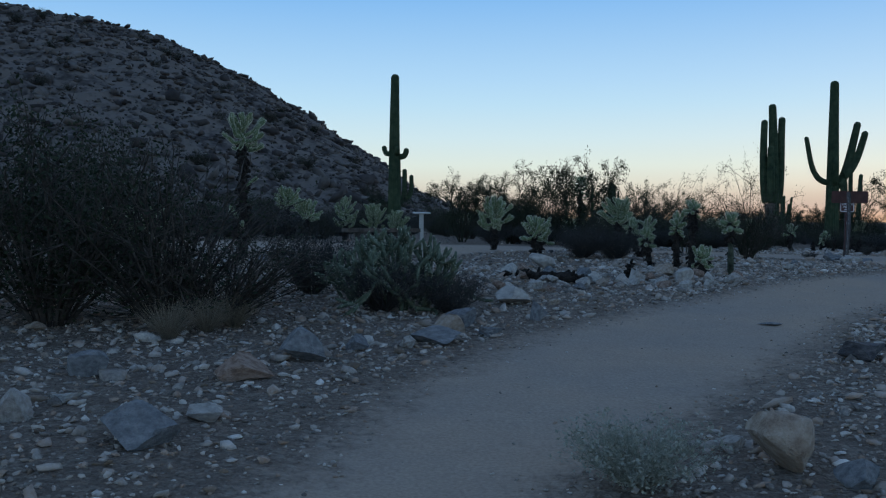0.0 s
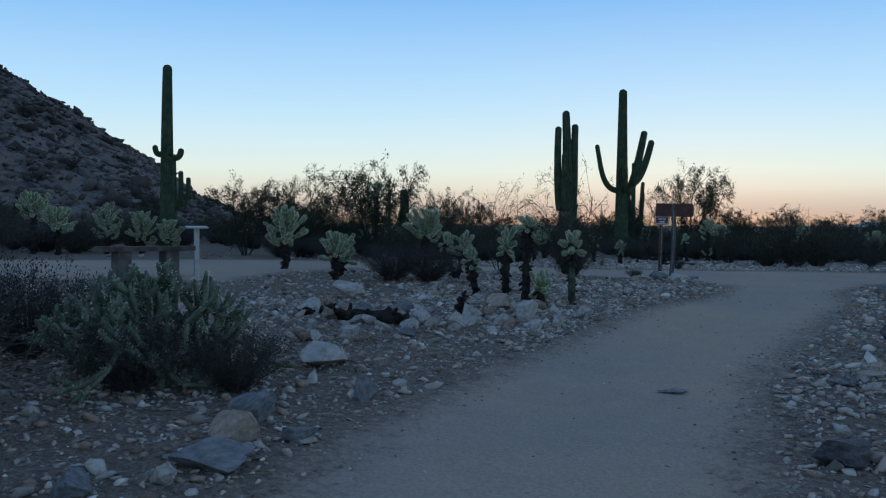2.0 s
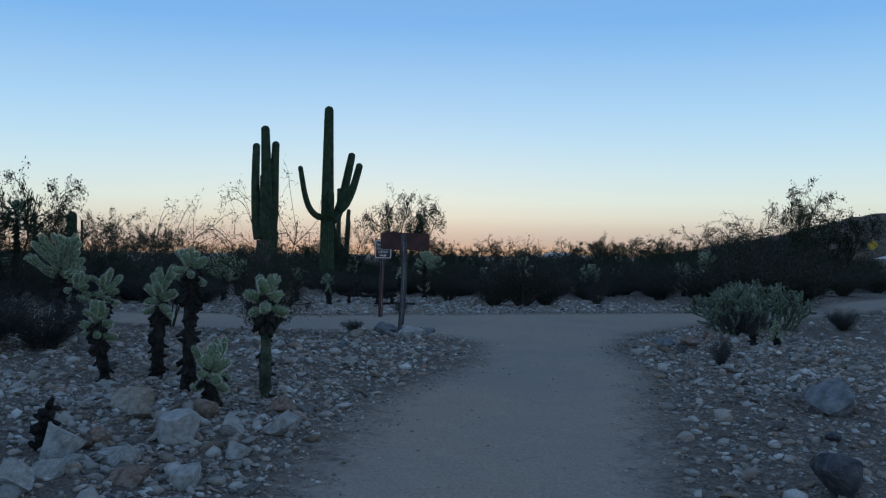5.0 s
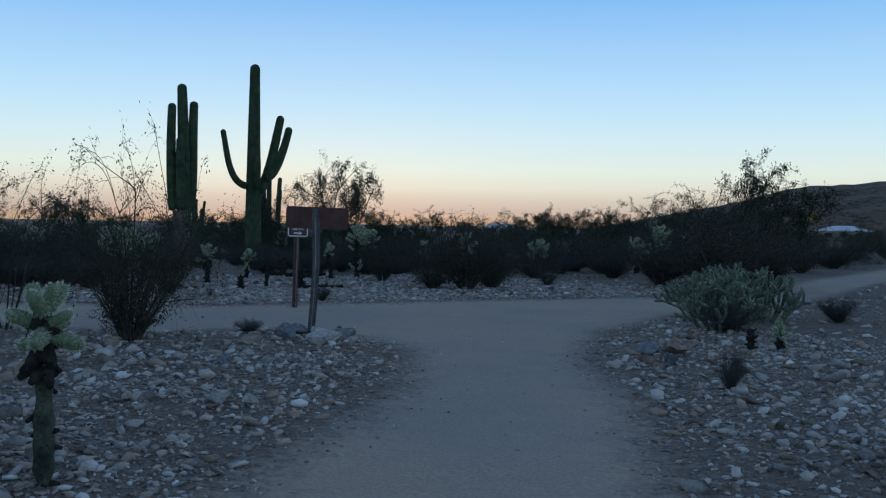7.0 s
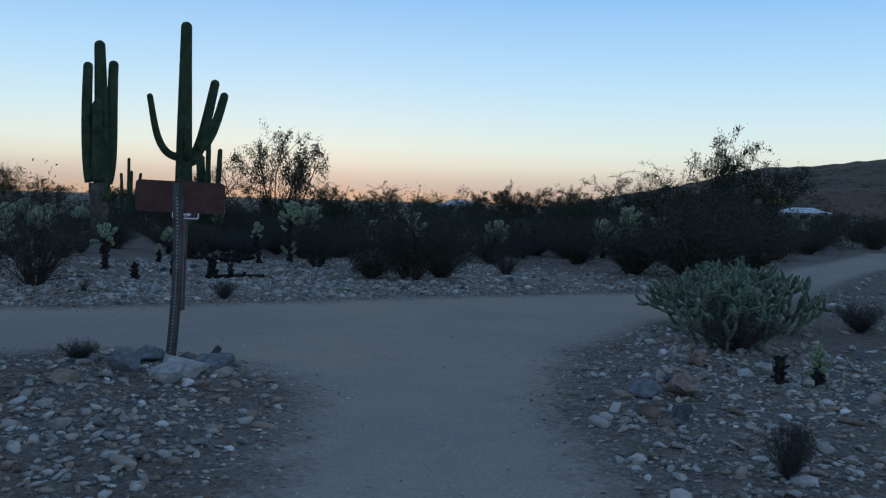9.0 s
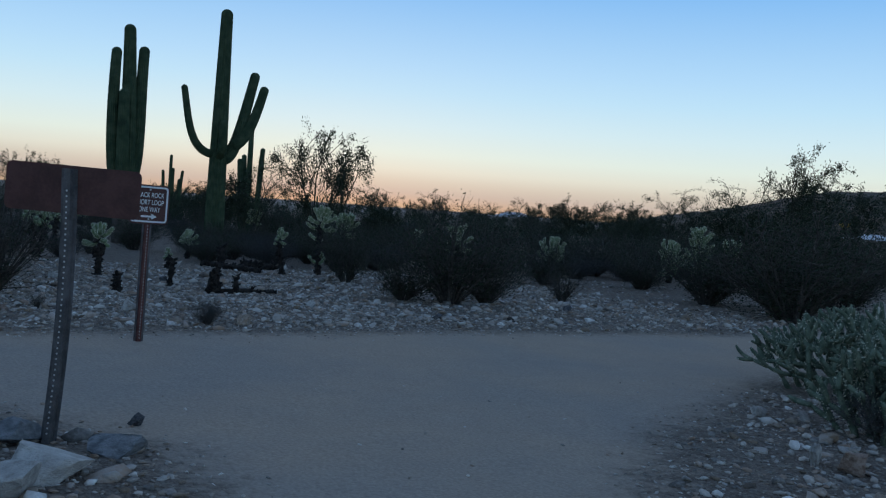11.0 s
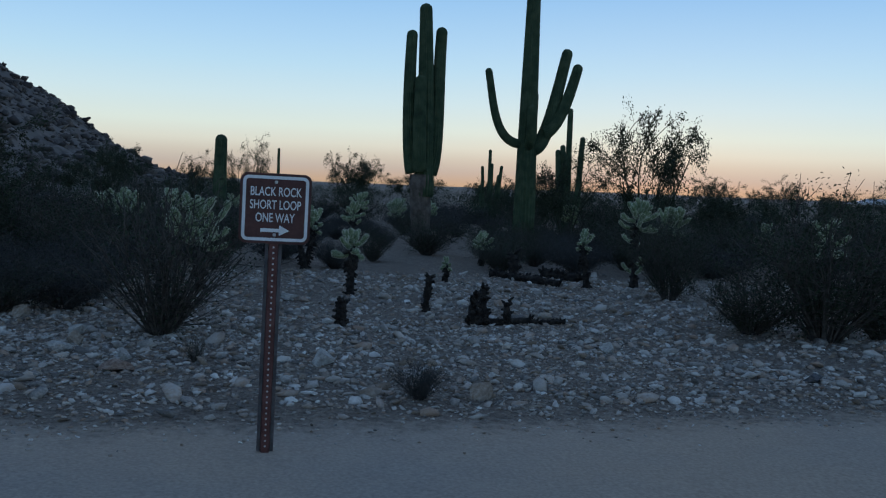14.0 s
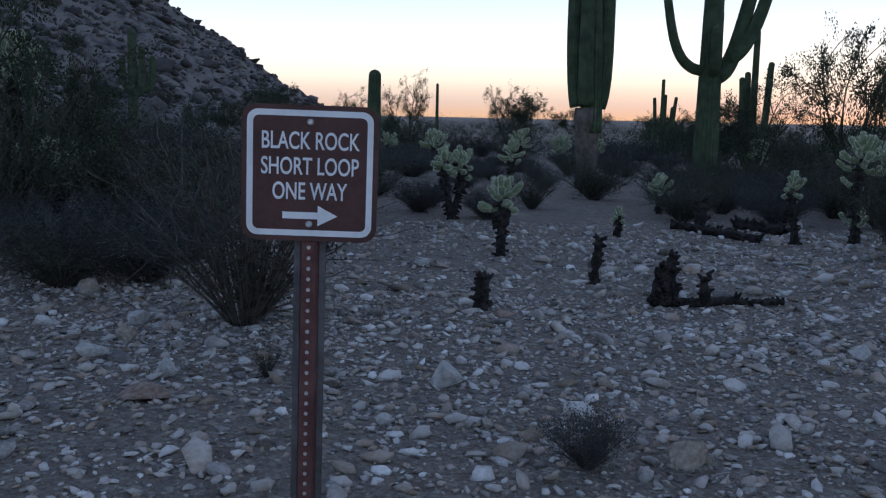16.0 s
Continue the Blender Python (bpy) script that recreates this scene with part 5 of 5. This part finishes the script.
# ---- rocks along the trail ----
LIST = (
    (0.82, 9.98, 0.45, 0.18, "w"), (0.95, 8.87, 0.17, 0.18, "s"), (0.13, 8.00, 0.27, 0.15, "t"), (0.25, 8.40, 0.29, 0.15, "s"), (0.03, 7.52, 0.40, 0.12, "s"), (-0.18, 7.30, 0.12, 0.09, "w"),
    (0.48, 7.98, 0.22, 0.08, "s"), (1.59, 14.30, 0.46, 0.20, "w"), (1.00, 12.76, 0.24, 0.18, "w"), (1.49, 12.44, 0.22, 0.15, "s"), (2.57, 12.30, 0.24, 0.18, "w"), (3.16, 13.33, 0.28, 0.15, "t"),
    (3.18, 12.39, 0.24, 0.18, "w"), (3.51, 12.42, 0.16, 0.12, "w"), (3.81, 12.36, 0.24, 0.14, "w"), (3.12, 7.14, 0.39, 0.13, "d"), (1.57, 4.46, 0.36, 0.26, "t"), (1.76, 4.21, 0.19, 0.11, "s"),
    (-0.86, 6.78, 0.32, 0.22, "s"), (-1.15, 6.25, 0.39, 0.14, "r"), (-2.12, 5.16, 0.22, 0.16, "w"), (-2.14, 6.25, 0.30, 0.16, "s"), (-1.34, 4.73, 0.40, 0.19, "s"), (-1.15, 5.17, 0.24, 0.09, "w"),
    (-1.93, 5.47, 0.19, 0.05, "w"), (5.79, 10.03, 0.32, 0.22, "d"), (7.92, 11.59, 0.51, 0.26, "s"), (7.53, 17.90, 0.30, 0.12, "s"), (7.54, 17.35, 0.38, 0.13, "w"), (7.92, 17.66, 0.28, 0.09, "s"),
    (7.38, 17.16, 0.25, 0.11, "w"), (7.21, 17.54, 0.24, 0.15, "s"), (8.17, 18.22, 0.09, 0.07, "d"), (11.65, 16.23, 0.21, 0.13, "r"), (11.49, 16.39, 0.10, 0.14, "w"), (10.09, 15.49, 0.28, 0.12, "s"),
    (10.38, 15.39, 0.31, 0.15, "r"), (9.48, 22.99, 0.17, 0.11, "w"), (10.32, 21.97, 0.15, 0.10, "t"), (7.71, 24.30, 0.14, 0.08, "w"), (7.76, 23.82, 0.12, 0.10, "t"), (7.86, 24.13, 0.11, 0.06, "w"),
    (9.57, 26.92, 0.20, 0.08, "w"), (7.72, 23.33, 0.15, 0.08, "w"), (11.92, 23.70, 0.14, 0.09, "w"), (8.16, 22.60, 0.22, 0.07, "r"), (1.23, 13.49, 0.22, 0.14, "r"), (1.97, 12.84, 0.21, 0.13, "s"),
    (2.80, 12.09, 0.25, 0.07, "w"), (2.26, 11.67, 0.20, 0.14, "w"), (3.05, 8.85, 0.23, 0.03, "s"), (4.41, 8.83, 0.15, 0.06, "s"), (4.37, 8.86, 0.24, 0.05, "s"), (1.77, 11.46, 0.20, 0.13, "w"), (1.67, 11.17, 0.15, 0.09, "s"), (-0.53, 7.21, 0.20, 0.11, "s"), (6.77, 17.36, 0.18, 0.09, "t"),
)
MAT = {"w": (M_ROCK_PALE, "pale weathered rock half sunk in gravel"), "t": (M_ROCK_TAN, "tan weathered boulder on gravel"), "s": (M_ROCK_SLATE, "flat blue-grey slate rock on gravel"),
       "d": (M_ROCK_DARK, "dark grey boulder on gravel"), "r": (M_ROCK_RED, "rust-brown rock on gravel")}
for i, (x, y, w, h, k) in enumerate(LIST):
    rock(x, y, w, h, MAT[k][0], MAT[k][1], i + 1)
r = np.random.default_rng(9)
border = 0
while border < 30:
    x, y = r.uniform(0.7, 4.1), r.uniform(10.4, 13.0)
    if float(trail_side(np.array([x]), np.array([y]))[0]) > -0.3:
        continue
    w = r.uniform(0.09, 0.21)
    k = "wwtwr"[r.integers(0, 5)]
    rock(x, y, w, w * r.uniform(0.45, 0.7), MAT[k][0], MAT[k][1], 60 + border)
    border += 1
done = 0
while done < 150:
    x, y = r.uniform(-4, 18), r.uniform(2, 31)
    t = float(trail_side(np.array([x]), np.array([y]))[0])
    if t > -0.25 or (t < -4 and r.random() < 0.6):
        continue
    k = "wwttsrdd"[r.integers(0, 8)]
    w = r.uniform(0.06, 0.16)
    rock(x, y, w, w * r.uniform(0.4, 0.7), MAT[k][0], MAT[k][1], 100 + done)
    done += 1

# ---- loose stones ----


def gravel(name, n, x0, x1, y0, y1, size, spread_, seed, on=0.02, label="loose grey, white and rust stones on the desert floor"):
    r = np.random.default_rng(seed)
    x, y = r.uniform(x0, x1, n), r.uniform(y0, y1, n)
    t = trail_side(x, y)
    patch = 0.5 + 0.5 * wave(x, y, 0.9, 6.0)
    keep = (t < 0.38 - 0.75 * r.random(n) ** 0.7) & (r.random(n) < 0.45 + 0.55 * patch) | (r.random(n) < on)
    x, y = x[keep], y[keep]
    s = np.exp(r.normal(math.log(size), spread_, len(x))).clip(0.006, 0.09)
    s = np.where(trail_side(x, y) > -0.1, s.clip(0, 0.014), s)
    return strew(name, x, y, ground_z(x, y), s, r, M_PEBBLE, label, "gravel")


gravel("gravel", 56000, -4.5, 5, 2.5, 15, 0.0125, 0.62, 1, 0.012)
gravel("gravel", 52000, 2.5, 13.5, 8, 19, 0.0125, 0.62, 2, 0.010)
gravel("gravel", 46000, 4, 20, 20.8, 31, 0.0145, 0.62, 3, 0.01)
gravel("gravel", 9000, -4, 10, 12, 21, 0.024, 0.5, 4, 0.01)
gravel("gravel", 18000, 6.5, 13, 20.8, 25.5, 0.011, 0.55, 5, 0.02)
gravel("gravel", 6000, 12, 30, 10, 32, 0.03, 0.5, 6, 0.0)
